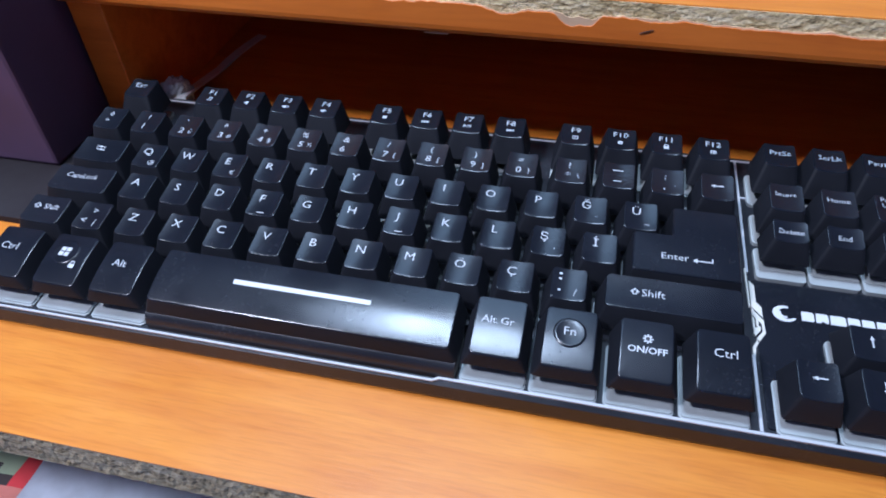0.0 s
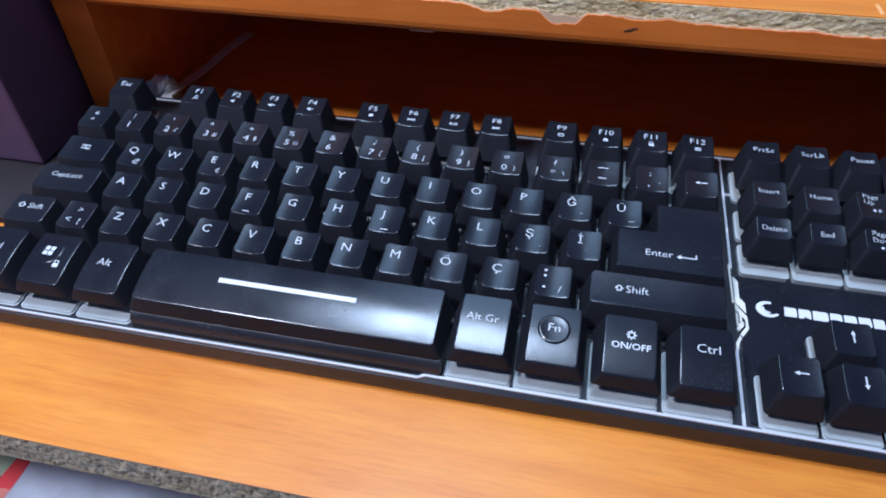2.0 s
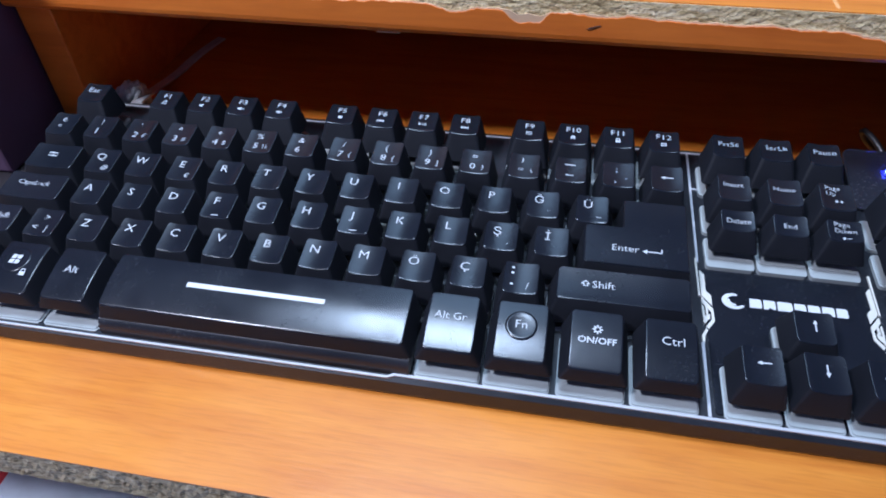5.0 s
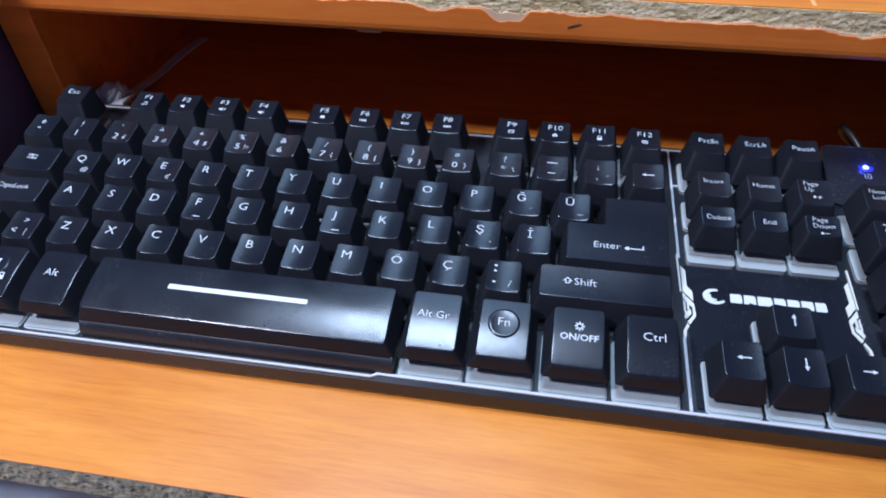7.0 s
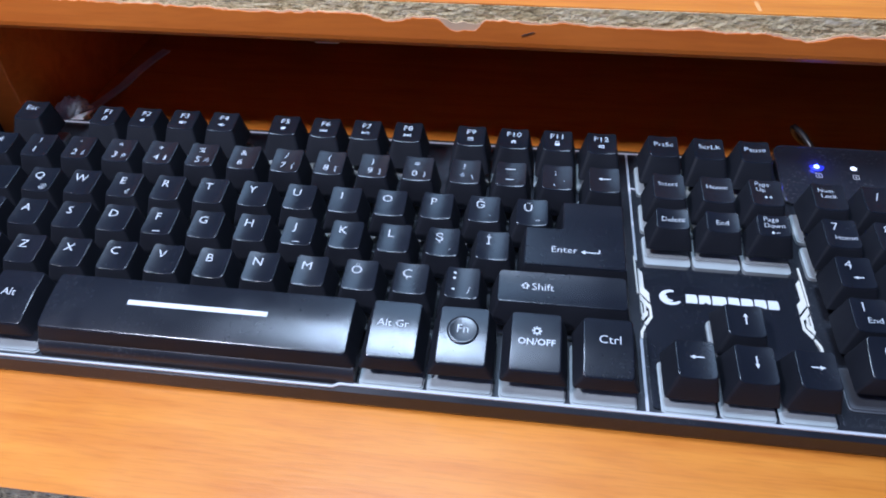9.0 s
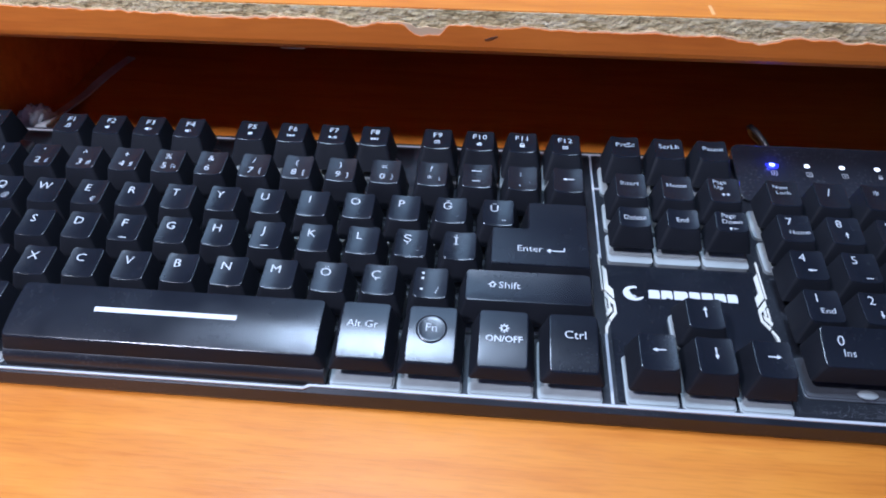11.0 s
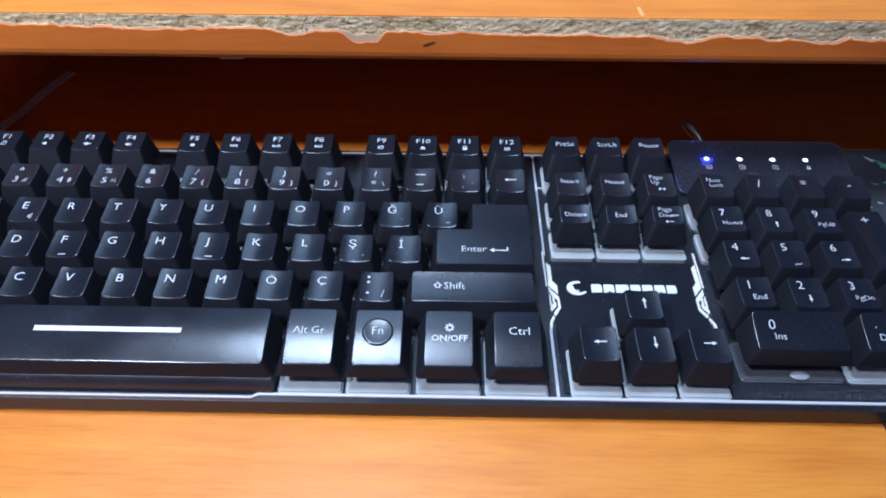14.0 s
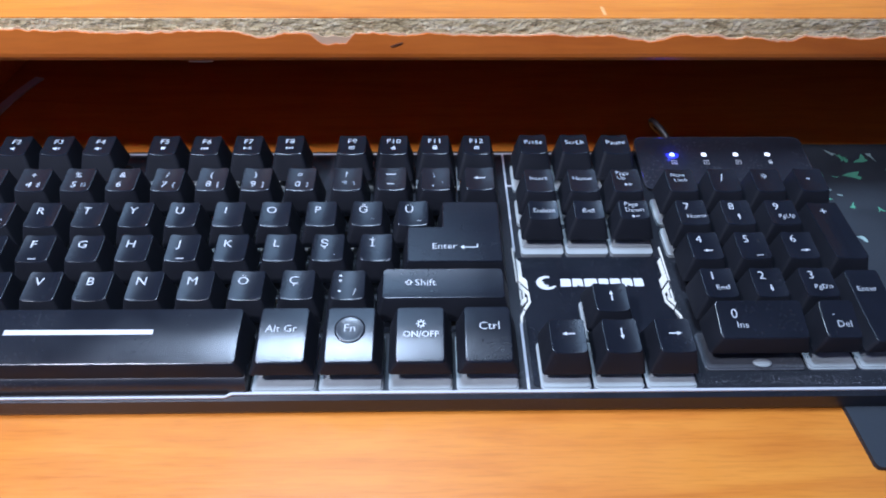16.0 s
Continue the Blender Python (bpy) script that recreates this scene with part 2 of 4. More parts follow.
def ragged_band(x0, x1, y, z0, bite, fringe, seed, thick=0.0004, radius=0.0050, step=0.0008):
    """A strip of edge band with a torn upper border and a rolled lower edge."""
    bm = bmesh.new()
    n = int((x1 - x0) / step)
    prev = None
    for i in range(n + 1):
        x = x0 + (x1 - x0) * i / n
        top = z0 + torn_height(x, bite) + fringe * max(0.0, 0.15 + noise.noise(Vector((x * 60, 77.0, 0))) + 0.5 * noise.noise(Vector((x * 300, 71.0, 0))))
        prof = []
        for k in range(5):
            a = radians(90 * k / 4)
            prof.append((y + radius - radius * math.sin(a), z0 + radius - radius * math.cos(a)))
        lift = 0.0002 * noise.noise(Vector((x * 120, seed + 20, 0)))
        for f in (0.35, 0.7, 1.0):
            prof.append((y - max(0, lift) * f, z0 + radius + (top - z0 - radius) * f))
        prof.append((y + thick, top))
        cur = [bm.verts.new((x, py, pz)) for py, pz in prof]
        if prev:
            for k in range(len(cur) - 1):
                bm.faces.new((prev[k], cur[k], cur[k + 1], prev[k + 1]))
        prev = cur
    bmesh.ops.recalc_face_normals(bm, faces=bm.faces[:])
    return bm


# ---- setting ----
BX0, BX1 = -0.031, 0.92
DEPTH = 0.46
floor = tagged(part("floor", box(-1.6, -1.5, -0.26, 1.9, 1.6, -0.20), M_WALL, None), "dull grey-brown floor under the desk", "floor", kind="structure")
ceiling = tagged(part("ceiling", box(-1.6, -1.5, 1.90, 1.9, 1.6, 1.96), M_WALL, None), "unseen plain ceiling closing the room, tinted for violet bounce", "ceiling", kind="structure")
for nm, b in (("wall_north", (-1.6, 1.6, -0.26, 1.9, 1.7, 1.96)), ("wall_south", (-1.6, -1.6, -0.26, 1.9, -1.5, 1.96)), ("wall_west", (-1.7, -1.6, -0.26, -1.6, 1.7, 1.96)), ("wall_east", (1.9, -1.6, -0.26, 2.0, 1.7, 1.96))):
    tagged(part(nm, box(*b), M_WALL, None), "unseen plain wall closing the room, tinted for violet bounce", "wall", kind="structure")

desk = tagged(new("desk"), "orange wood-look chipboard desk with a worn raw front edge", "desk")
part("lower_shelf_core", rough_edge(-0.60, BX1, -0.052, -0.018, -0.0006, DEPTH + 0.05, 0.0013, 9, 0.0008, 2.0), M_CHIP_DARK, desk, "raw brown chipboard edge, crumbling")
tray = part("lower_shelf_surface", box(-0.60, -0.0523, -0.0006, BX1, DEPTH, 0.0), M_TRAY, desk, "orange wood-grain laminate surface")
part("upper_shelf_core", rough_edge(BX0, BX1, 0.1236, 0.0756, 0.0898, DEPTH - 0.125, 0.0010, 12, 0.00035, 7.0), M_CHIP, desk, "raw pale chipboard edge with torn chips")
part("upper_shelf_underside", box(BX0, 0.1284, 0.0698, BX1, DEPTH, 0.0755), M_BAND, desk)
part("upper_shelf_surface", box(BX0, 0.1240, 0.0898, BX1, DEPTH, 0.0903), M_TOP, desk, "orange wood-grain laminate desktop")
part("edge_band_backing", ragged_band(BX0, BX1, 0.1230, 0.0702, 0.45, 0.0018, 31.0, radius=0.0048), M_PAPER, desk, "pale torn paper fringe of the edge band")
part("edge_band", ragged_band(BX0, BX1, 0.1226, 0.0698, 1.0, 0.0, 31.0), M_BAND, desk, "orange edge band with a torn upper border")
part("scuff", prism(rounded(0.3272, 0.1262, 0.3287, 0.1352, 0.0006), 0.0900, 0.0904), M_SCUFF, desk, "pale scuff on the desktop")
part("loose_foil", box(0.1480, 0.1255, 0.0694, 0.1585, 0.1268, 0.0698, 0.0001), M_PAPER, desk, "pale sliver of loose foil under the edge")
part("side_panel", box(-0.030, 0.1284, 0.0, -0.0115, DEPTH, 0.0703, 0.0008), M_BAND, desk)
part("side_panel", box(0.90, 0.1262, 0.0, 0.9185, DEPTH, 0.0703, 0.0008), M_BAND, desk)
part("back_panel", box(-0.0114, DEPTH - 0.01, 0.0, 0.8999, DEPTH - 0.001, 0.0703), M_BACK, desk, "back panel with the cavity's dim haze put in its colour")

tower = tagged(new("dark_cabinet"), "dark boxy cabinet beside the desk panel, purple haze put in its colour", "cabinet")
part("cabinet_body", box(-0.42, 0.083, 0.0035, -0.0315, DEPTH, 0.17, 0.002), M_DARKBOX, tower)
part("plinth", prism([(-0.419, 0.046), (-0.0115, 0.044), (-0.0115, 0.1272), (-0.0325, 0.1272), (-0.0325, DEPTH), (-0.419, DEPTH)], 0.0, 0.0034), M_PLINTH, tower, "dark brown base board")

bm = bmesh.new()
nick = [bm.verts.new(p) for p in ((0.2368, 0.1221, 0.0781), (0.2386, 0.1221, 0.0785), (0.2420, 0.1221, 0.0799), (0.2404, 0.1221, 0.0796), (0.2382, 0.1221, 0.0788))]
back = [bm.verts.new(v.co + Vector((0, 0.0006, 0))) for v in nick]
bm.faces.new(nick)
bm.faces.new(back[::-1])
for i in range(5):
    bm.faces.new((nick[i], nick[(i + 1) % 5], back[(i + 1) % 5], back[i]))
bmesh.ops.recalc_face_normals(bm, faces=bm.faces[:])
part("nick", bm, M_NICK, desk, "dark nick in the edge band")

# ---- keyboard ----
U = 0.01905


def plate_z(y):
    return 0.0092 + 0.065 * (y + 0.008)


KX0, KX1, KY0, KY1 = -0.0085, 0.4385, -0.0092, 0.1325
keyboard = tagged(new("keyboard"), "black full-size gaming keyboard with white legends on the orange shelf", "keyboard")
bm = bmesh.new()
sec = [(KY0 + 0.0008, 0.0), (KY0, 0.002), (KY0 + 0.0004, 0.0078), (KY0 + 0.0018, plate_z(KY0) - 0.0003), (KY1 - 0.001, plate_z(KY1 - 0.001)), (KY1, plate_z(KY1) - 0.0012), (KY1, 0.0065), (KY1 - 0.002, 0.005)]
xs = [(KX0, 0.001), (KX0 + 0.001, 0.0), (KX1 - 0.001, 0.0), (KX1, 0.001)]
loops = [[bm.verts.new((x, min(max(y, KY0 + s), KY1 - s), max(z - s, 0))) for y, z in sec] for x, s in xs]
for a, b in zip(loops, loops[1:]):
    for i in range(len(sec)):
        j = (i + 1) % len(sec)
        bm.faces.new((a[i], a[j], b[j], b[i]))
bm.faces.new(loops[0])
bm.faces.new(loops[-1][::-1])
bmesh.ops.recalc_face_normals(bm, faces=bm.faces[:])
case = part("case", bm, M_CASE, keyboard, "black plastic case, dusty")
for fx in (0.03, 0.40):
    part("foot", box(fx - 0.012, KY1 - 0.02, 0.0, fx + 0.012, KY1 - 0.008, 0.0068, 0.0006), M_MATT, keyboard)


def strip(x0, y0, x1, y1, h=0.0003):
    return prism([(x0, y0), (x1, y0), (x1, y1), (x0, y1)], -0.0002, h, lambda x, y: plate_z(y))


def flat(points, h=0.00035, low=-0.0003):
    return prism(points, low, h, lambda x, y: plate_z(y))


NAV, PAD = 0.2915, 0.3537
FY = 0.1005
# printed lines and wedges on the plate
WL = "white printed line"
part("trim_line", strip(KX0 + 0.002, -0.0084, 0.181, -0.0076, 0.0004), M_TRIM, case, WL)
part("trim_line", flat([(0.181, -0.0084), (0.1835, -0.0072), (0.1835, -0.0058), (0.181, -0.0076)], 0.0004), M_TRIM, case, WL)
part("trim_line", strip(0.1835, -0.0072, KX1 - 0.002, -0.0062, 0.0004), M_TRIM, case, WL)
part("trim_line", strip(KX0 + 0.002, 0.1290, KX1 - 0.09, 0.1297, 0.0004), M_TRIM, case, WL)
part("trim_line", strip(0.2888, 0.062, 0.2897, 0.129, 0.0004), M_TRIM, case, WL)
part("trim_line", strip(0.2897, 0.1045, 0.2930, 0.1052, 0.0004), M_TRIM, case, WL)
part("trim_line", strip(0.2880, -0.006, 0.2890, 0.0235, 0.0004), M_TRIM, case, WL)
part("decal_field", flat(rounded(0.2905, -0.0045, 0.3500, 0.0585, 0.001), 0.0002), M_DECAL, case, "glossy black printed field")

# ---- keys ----
OX, OY = -0.0012, -0.0010


def text_mesh(text, cap, x, y, align="CENTER", shear=0.0, bold=0.0):
    """Faces of a word, cap metres tall, centred on (x, y)."""
    cu = bpy.data.curves.new("letters", "FONT")
    cu.body, cu.size, cu.align_x, cu.align_y = text, cap / 0.72, align, "CENTER"
    cu.shear, cu.offset, cu.resolution_u = shear, bold - 0.000022, 2
    tmp = new("letters", cu)
    deps = bpy.context.evaluated_depsgraph_get()
    me = bpy.data.meshes.new_from_object(tmp.evaluated_get(deps))
    bpy.data.objects.remove(tmp)
    bpy.data.curves.remove(cu)
    verts = [(v.co.x * 1.10 + x, v.co.y + y) for v in me.vertices]
    faces = [tuple(p.vertices) for p in me.polygons]
    bpy.data.meshes.remove(me)
    return verts, faces


def shape(points, x, y, s=0.001):
    return [(x + px * s, y + py * s) for px, py in points], [tuple(range(len(points)))]


def many(*shapes):
    verts, faces = [], []
    for v, f in shapes:
        k = len(verts)
        verts += v
        faces += [tuple(i + k for i in q) for q in f]
    return verts, faces


def bar(x, y, w, h, lean=0.0):
    return shape([(-w / 2 - lean, -h / 2), (w / 2 - lean, -h / 2), (w / 2 + lean, h / 2), (-w / 2 + lean, h / 2)], x, y)


def arrow(x, y, length, angle, head=1.5, line=0.45):
    a = radians(angle)
    out = []
    h, l = length / 2, line / 2
    tip = 1.7
    for pts in ([(-h, -l), (h - tip, -l), (h - tip, l), (-h, l)], [(h - tip, -head / 2), (h, 0), (h - tip, head / 2)]):
        out.append(shape([(px * math.cos(a) - py * math.sin(a), px * math.sin(a) + py * math.cos(a)) for px, py in pts], x, y))
    return many(*out)


def ring(x, y, r0, r1, n=20):
    v = [(x + r * math.cos(2 * math.pi * i / n), y + r * math.sin(2 * math.pi * i / n)) for i in range(n) for r in (r0, r1)]
    return v, [(2 * i, 2 * i + 1, (2 * i + 3) % (2 * n), (2 * i + 2) % (2 * n)) for i in range(n)]


def icon(kind, x, y):
    m = 0.001
    if kind == "stop":
        return bar(x, y, 1.5, 1.3)
    if kind == "note":
        return many(bar(x - 0.5 * m, y, 0.25, 1.6), bar(x + 0.6 * m, y, 0.25, 1.6), bar(x + 0.05 * m, y + 0.8 * m, 1.3, 0.35), bar(x - 0.75 * m, y - 0.7 * m, 0.6, 0.45), bar(x + 0.35 * m, y - 0.7 * m, 0.6, 0.45))
    if kind in ("mute", "soft", "loud"):
        waves = {"mute": [0.9], "soft": [], "loud": [0.8, 1.3]}[kind]
        return many(bar(x - 0.8 * m, y, 0.7, 0.8), shape([(-0.5, -0.4), (0.3, -0.9), (0.3, 0.9), (-0.5, 0.4)], x, y), *[bar(x + w * m, y, 0.25, 1.0) for w in waves])
    if kind == "back":
        return many(bar(x - 1.3 * m, y, 0.3, 1.4), shape([(-1.1, 0), (0, -0.7), (0, 0.7)], x, y), shape([(0, 0), (1.1, -0.7), (1.1, 0.7)], x, y))
    if kind == "next":
        return many(bar(x + 1.3 * m, y, 0.3, 1.4), shape([(1.1, 0), (0, 0.7), (0, -0.7)], x, y), shape([(0, 0), (-1.1, 0.7), (-1.1, -0.7)], x, y))
    if kind == "play":
        return many(shape([(-1.3, -0.7), (-0.2, 0), (-1.3, 0.7)], x, y), bar(x + 0.15 * m, y, 0.25, 1.4, 0.2), bar(x + 0.8 * m, y, 0.25, 1.3), bar(x + 1.3 * m, y, 0.25, 1.3))
    if kind == "mail":
        return many(bar(x, y + 0.65 * m, 1.9, 0.25), bar(x, y - 0.65 * m, 1.9, 0.25), bar(x - 0.85 * m, y, 0.25, 1.1), bar(x + 0.85 * m, y, 0.25, 1.1), shape([(-0.8, 0.5), (0, -0.1), (0.8, 0.5), (0, 0.2)], x, y))
    if kind == "home":
        return many(shape([(-1.0, 0), (1.0, 0), (0, 0.9)], x, y), bar(x - 0.45 * m, y - 0.4 * m, 0.6, 0.9), bar(x + 0.45 * m, y - 0.4 * m, 0.6, 0.9))
    if kind == "lock":
        return many(bar(x, y - 0.35 * m, 1.7, 1.2), bar(x - 0.55 * m, y + 0.6 * m, 0.3, 0.8), bar(x + 0.55 * m, y + 0.6 * m, 0.3, 0.8), bar(x, y + 1.05 * m, 1.4, 0.3))
    if kind == "calc":
        return many(bar(x, y + 0.45 * m, 2.0, 0.5), *[bar(x + (i - 1) * 0.7 * m, y - 0.4 * m, 0.5, 0.7) for i in range(3)])
    if kind == "lamp+":
        return many(shape([(-1.6, 0), (-0.9, 0.7), (-0.2, 0), (-0.9, -0.7)], x, y), bar(x + 0.9 * m, y, 1.5, 0.3), bar(x + 0.9 * m, y, 0.3, 1.5))
    if kind == "lamp-":
        return many(shape([(-1.6, 0), (-0.9, 0.7), (-0.2, 0), (-0.9, -0.7)], x, y), bar(x + 0.9 * m, y, 1.5, 0.3))
    if kind == "gear":
        teeth = []
        for k in range(8):
            a = radians(45 * k)
            c, s = math.cos(a), math.sin(a)
            teeth.append(shape([(px * c - py * s, px * s + py * c) for px, py in ((1.0, -0.28), (1.75, -0.22), (1.75, 0.22), (1.0, 0.28))], x, y))
        return many(ring(x, y, 0.0007, 0.00115), *teeth)
    if kind == "panes":
        return many(*[shape([(px, py), (px + 1.6, py), (px + 1.75, py + 1.5), (px + 0.15, py + 1.5)], x, y) for px, py in ((-1.95, 0.15), (0.0, 0.15), (-2.1, -1.7), (-0.15, -1.7))])
    if kind == "shift":
        return many(shape([(0, 1.3), (-1.5, -0.1), (-0.95, -0.1), (0, 0.75), (0.95, -0.1), (1.5, -0.1)], x, y), bar(x - 0.65 * m, y - 0.6 * m, 0.4, 1.1), bar(x + 0.65 * m, y - 0.6 * m, 0.4, 1.1), bar(x, y - 1.15 * m, 1.7, 0.35), bar(x - 1.1 * m, y - 0.22 * m, 0.9, 0.3), bar(x + 1.1 * m, y - 0.22 * m, 0.9, 0.3))
    if kind == "tab":
        return many(arrow(x + 0.2 * m, y + 0.75 * m, 3.8, 180, 1.3, 0.4), bar(x - 1.9 * m, y + 0.75 * m, 0.35, 1.4), arrow(x - 0.2 * m, y - 0.85 * m, 3.8, 0, 1.3, 0.4), bar(x + 1.9 * m, y - 0.85 * m, 0.35, 1.4))
    if kind == "enter":
        return many(arrow(x, y, 7.2, 180, 2.2, 0.5), bar(x + 3.4 * m, y + 0.85 * m, 0.5, 1.7))
    return bar(x, y, 1.0, 1.0)


# the rows: base front and back, top front and back (y), heights of the top's front and back, and the form of the top
ROWS_AT = {
    "space": (-0.0042, 0.0185, -0.0036, 0.0178, 0.0224, 0.0272, "hump"),
    "arrow": (-0.0036, 0.0145, -0.0016, 0.0122, 0.0250, 0.0268, "dish"),
    "up": (0.0150, 0.0335, 0.0178, 0.0302, 0.0252, 0.0270, "dish"),
}
for i, (nm, z) in enumerate((("z", 0.0262), ("a", 0.0280), ("q", 0.0296), ("num", 0.0334))):
    y0 = (i + 1) * U + OY
    ROWS_AT[nm] = (y0 + 0.0022, y0 + U - 0.0004, y0 + 0.0050, y0 + 0.0182, z + 0.0004, z + 0.0026, "dish")
ROWS_AT["f"] = (FY, FY + 0.0184, FY + 0.0052, FY + 0.0176, 0.0348, 0.0366, "dish")


def top_form(x0, x1, ty0, ty1, zf, zb, form):
    """Height of a key's top at (x, y)."""
    def z(x, y):
        v = (y - ty0) / (ty1 - ty0)
        u = (x - x0) / (x1 - x0) * 2 - 1
        base = zf + (zb - zf) * v
        if form == "hump":
            return base + 0.0008 * (1 - (2 * v - 1) ** 2)
        if form == "flat":
            return base - 0.0004 * (1 - (2 * v - 1) ** 2)
        return base - 0.0007 * (1 - min(1, u * u)) - 0.0002 * (1 - (2 * v - 1) ** 2)
    return z


def outline(x0, y0, x1, y1, r, n=3, side=5):
    """Rounded rectangle with extra points along its sides."""
    corner = rounded(x0, y0, x1, y1, r, n)
    pts = []
    per = n + 1
    for c in range(4):
        seg = corner[c * per:(c + 1) * per]
        nxt = corner[((c + 1) * per) % len(corner)]
        pts += seg
        for k in range(1, side):
            f = k / side
            pts.append((seg[-1][0] + (nxt[0] - seg[-1][0]) * f, seg[-1][1] + (nxt[1] - seg[-1][1]) * f))
    return pts


def cap_mesh(bx0, bx1, by0, by1, base_z, tx0, tx1, ty0, ty1, zfun):
    bm = bmesh.new()
    rings = []

    def add(pts, zf):
        rings.append([bm.verts.new((x, y, zf(x, y))) for x, y in pts])

    add(outline(bx0 + 0.0004, by0 + 0.0004, bx1 - 0.0004, by1 - 0.0004, 0.0010), lambda x, y: base_z(y))
    add(outline(bx0, by0, bx1, by1, 0.0012), lambda x, y: base_z(y) + 0.0004)
    add(outline(tx0 - 0.00015, ty0 - 0.00015, tx1 + 0.00015, ty1 + 0.00015, 0.0015), lambda x, y: zfun(x, y) - 0.00036)
    add(outline(tx0, ty0, tx1, ty1, 0.0014), lambda x, y: zfun(x, y) - 0.00010)
    add(outline(tx0 + 0.0002, ty0 + 0.0002, tx1 - 0.0002, ty1 - 0.0002, 0.0012), zfun)
    inner = outline(tx0 + 0.0002, ty0 + 0.0002, tx1 - 0.0002, ty1 - 0.0002, 0.0012)
    cy = (ty0 + ty1) / 2
    half = (ty1 - ty0) / 2
    for f in (0.955, 0.72, 0.42, 0.14):
        pts = []
        for x, y in inner:
            inset = (1 - f) * half
            pts.append((min(max(x, tx0 + inset), tx1 - inset) if tx1 - tx0 > 2 * inset else (tx0 + tx1) / 2 + (x - (tx0 + tx1) / 2) * f, cy + (y - cy) * f))
        add(pts, zfun)
    n = len(rings[0])
    for level, (a, b) in enumerate(zip(rings, rings[1:])):
        for i in range(n):
            j = (i + 1) % n
            bm.faces.new((a[i], a[j], b[j], b[i])).material_index = 1 if level < 2 else 0
    bm.faces.new(rings[-1])
    bm.faces.new(rings[0][::-1])
    bmesh.ops.remove_doubles(bm, verts=bm.verts[:], dist=1e-6)
    bmesh.ops.recalc_face_normals(bm, faces=bm.faces[:])
    return bm


def softened(ob, angle=27):
    for p in ob.data.polygons:
        p.use_smooth = True
    ob.data.set_sharp_from_angle(angle=radians(angle))
    return ob


def legend(cap, shapes, zfun, material=None, lift=0.00030):
    verts, faces = many(*shapes)
    bm = bmesh.new()
    vs = [bm.verts.new((x, y, zfun(x, y) + lift)) for x, y in verts]
    for f in faces:
        try:
            bm.faces.new([vs[i] for i in f])
        except ValueError:
            pass
    for f in bm.faces:
        f.normal_update()
        if f.normal.z < 0:
            f.normal_flip()
    return part("legend", bm, material or M_WHITE, cap, "white printed legend")


def key(row, x0, x1, marks=(), y0=None, y1=None, form=None, surround=True, side=0.0031, zmove=0.0, ring_at=None, material=None, pad=None, low=0.0):
    """One keycap with its legend and the pale surround below it. marks: functions of (cx, cy) that give shapes."""
    by0, by1, ty0, ty1, zf, zb, fm = ROWS_AT[row]
    if y1 is not None:
        ty1, by1 = ty1 + y1 - by1, y1
    if y0 is not None:
        ty0, by0 = ty0 + y0 - by0, y0
    zf, zb = zf + zmove, zb + zmove
    bx0, bx1 = x0 + 0.00055, x1 - 0.00055
    tx0, tx1 = x0 + 0.0003 + side, x1 - 0.0003 - side
    zfun = top_form(tx0, tx1, ty0, ty1, zf, zb, form or fm)
    wobble = random.uniform(-0.00012, 0.00012), random.uniform(-0.004, 0.004)
    zz = lambda x, y: zfun(x, y) + wobble[0] + wobble[1] * (x - (tx0 + tx1) / 2)
    lift = 0.0066 if row == "space" else 0.0048
    base = lambda y: plate_z(y) + lift + low + 0.02 * max(y, 0)
    cap = part("keycap", cap_mesh(bx0, bx1, by0, by1, base, tx0, tx1, ty0, ty1, zz), (M_CAP, M_SIDE), keyboard)
    softened(cap)
    cx, cy = (tx0 + tx1) / 2, (ty0 + ty1) / 2
    if marks:
        for m in marks:
            legend(cap, [m(cx, cy)], zz, material, 0.0005 if ring_at else 0.0003)
    if ring_at:
        rx, ry = cx + ring_at[0], cy + ring_at[1]
        bm = bmesh.new()
        prof = ((0.0002, 0.00008), (0.0016, 0.00010), (0.0030, 0.00016), (0.0040, 0.00026), (0.0045, 0.00034), (0.0048, 0.00036), (0.0051, 0.00028), (0.0055, -0.00002))
        n = 32
        rows = [[bm.verts.new((rx + r * math.cos(2 * math.pi * i / n), ry + r * math.sin(2 * math.pi * i / n), zz(rx + r * math.cos(2 * math.pi * i / n), ry + r * math.sin(2 * math.pi * i / n)) + h)) for i in range(n)] for r, h in prof]
        for a, b in zip(rows, rows[1:]):
            for i in range(n):
                bm.faces.new((a[i], a[(i + 1) % n], b[(i + 1) % n], b[i]))
        bmesh.ops.recalc_face_normals(bm, faces=bm.faces[:])
        part("finger_ring", bm, M_CAP, cap, "raised round rim", smooth=True)
    if surround:
        front = {"space": 0.0022, "arrow": 0.0026, "f": 0.0006}.get(row, 0.0001)
        px0, px1, py0, py1 = x0 + 0.0005, x1 - 0.0005, by0 - front, by1 - 0.0002
        bm = prism(rounded(px0, py0, px1, py1, 0.0018), -0.0004, 0.0009 if row in ("space", "arrow") else 0.0020, lambda x, y: plate_z(y))
        top = max((f for f in bm.faces), key=lambda f: f.calc_center_median().z * (1 if len(f.verts) > 8 else 0))
        bmesh.ops.bevel(bm, geom=top.edges[:], offset=0.0006, segments=3, affect="EDGES")
        softened(part("key_surround", bm, pad or M_PAD, keyboard, "frosted pale key surround"), 50)
    return cap


def T(text, dx, dy, cap=3.0, shear=0.0, bold=0.0):
    return lambda cx, cy: text_mesh(text, cap / 1000, cx + dx / 1000, cy + dy / 1000, "CENTER", shear, bold / 1000)


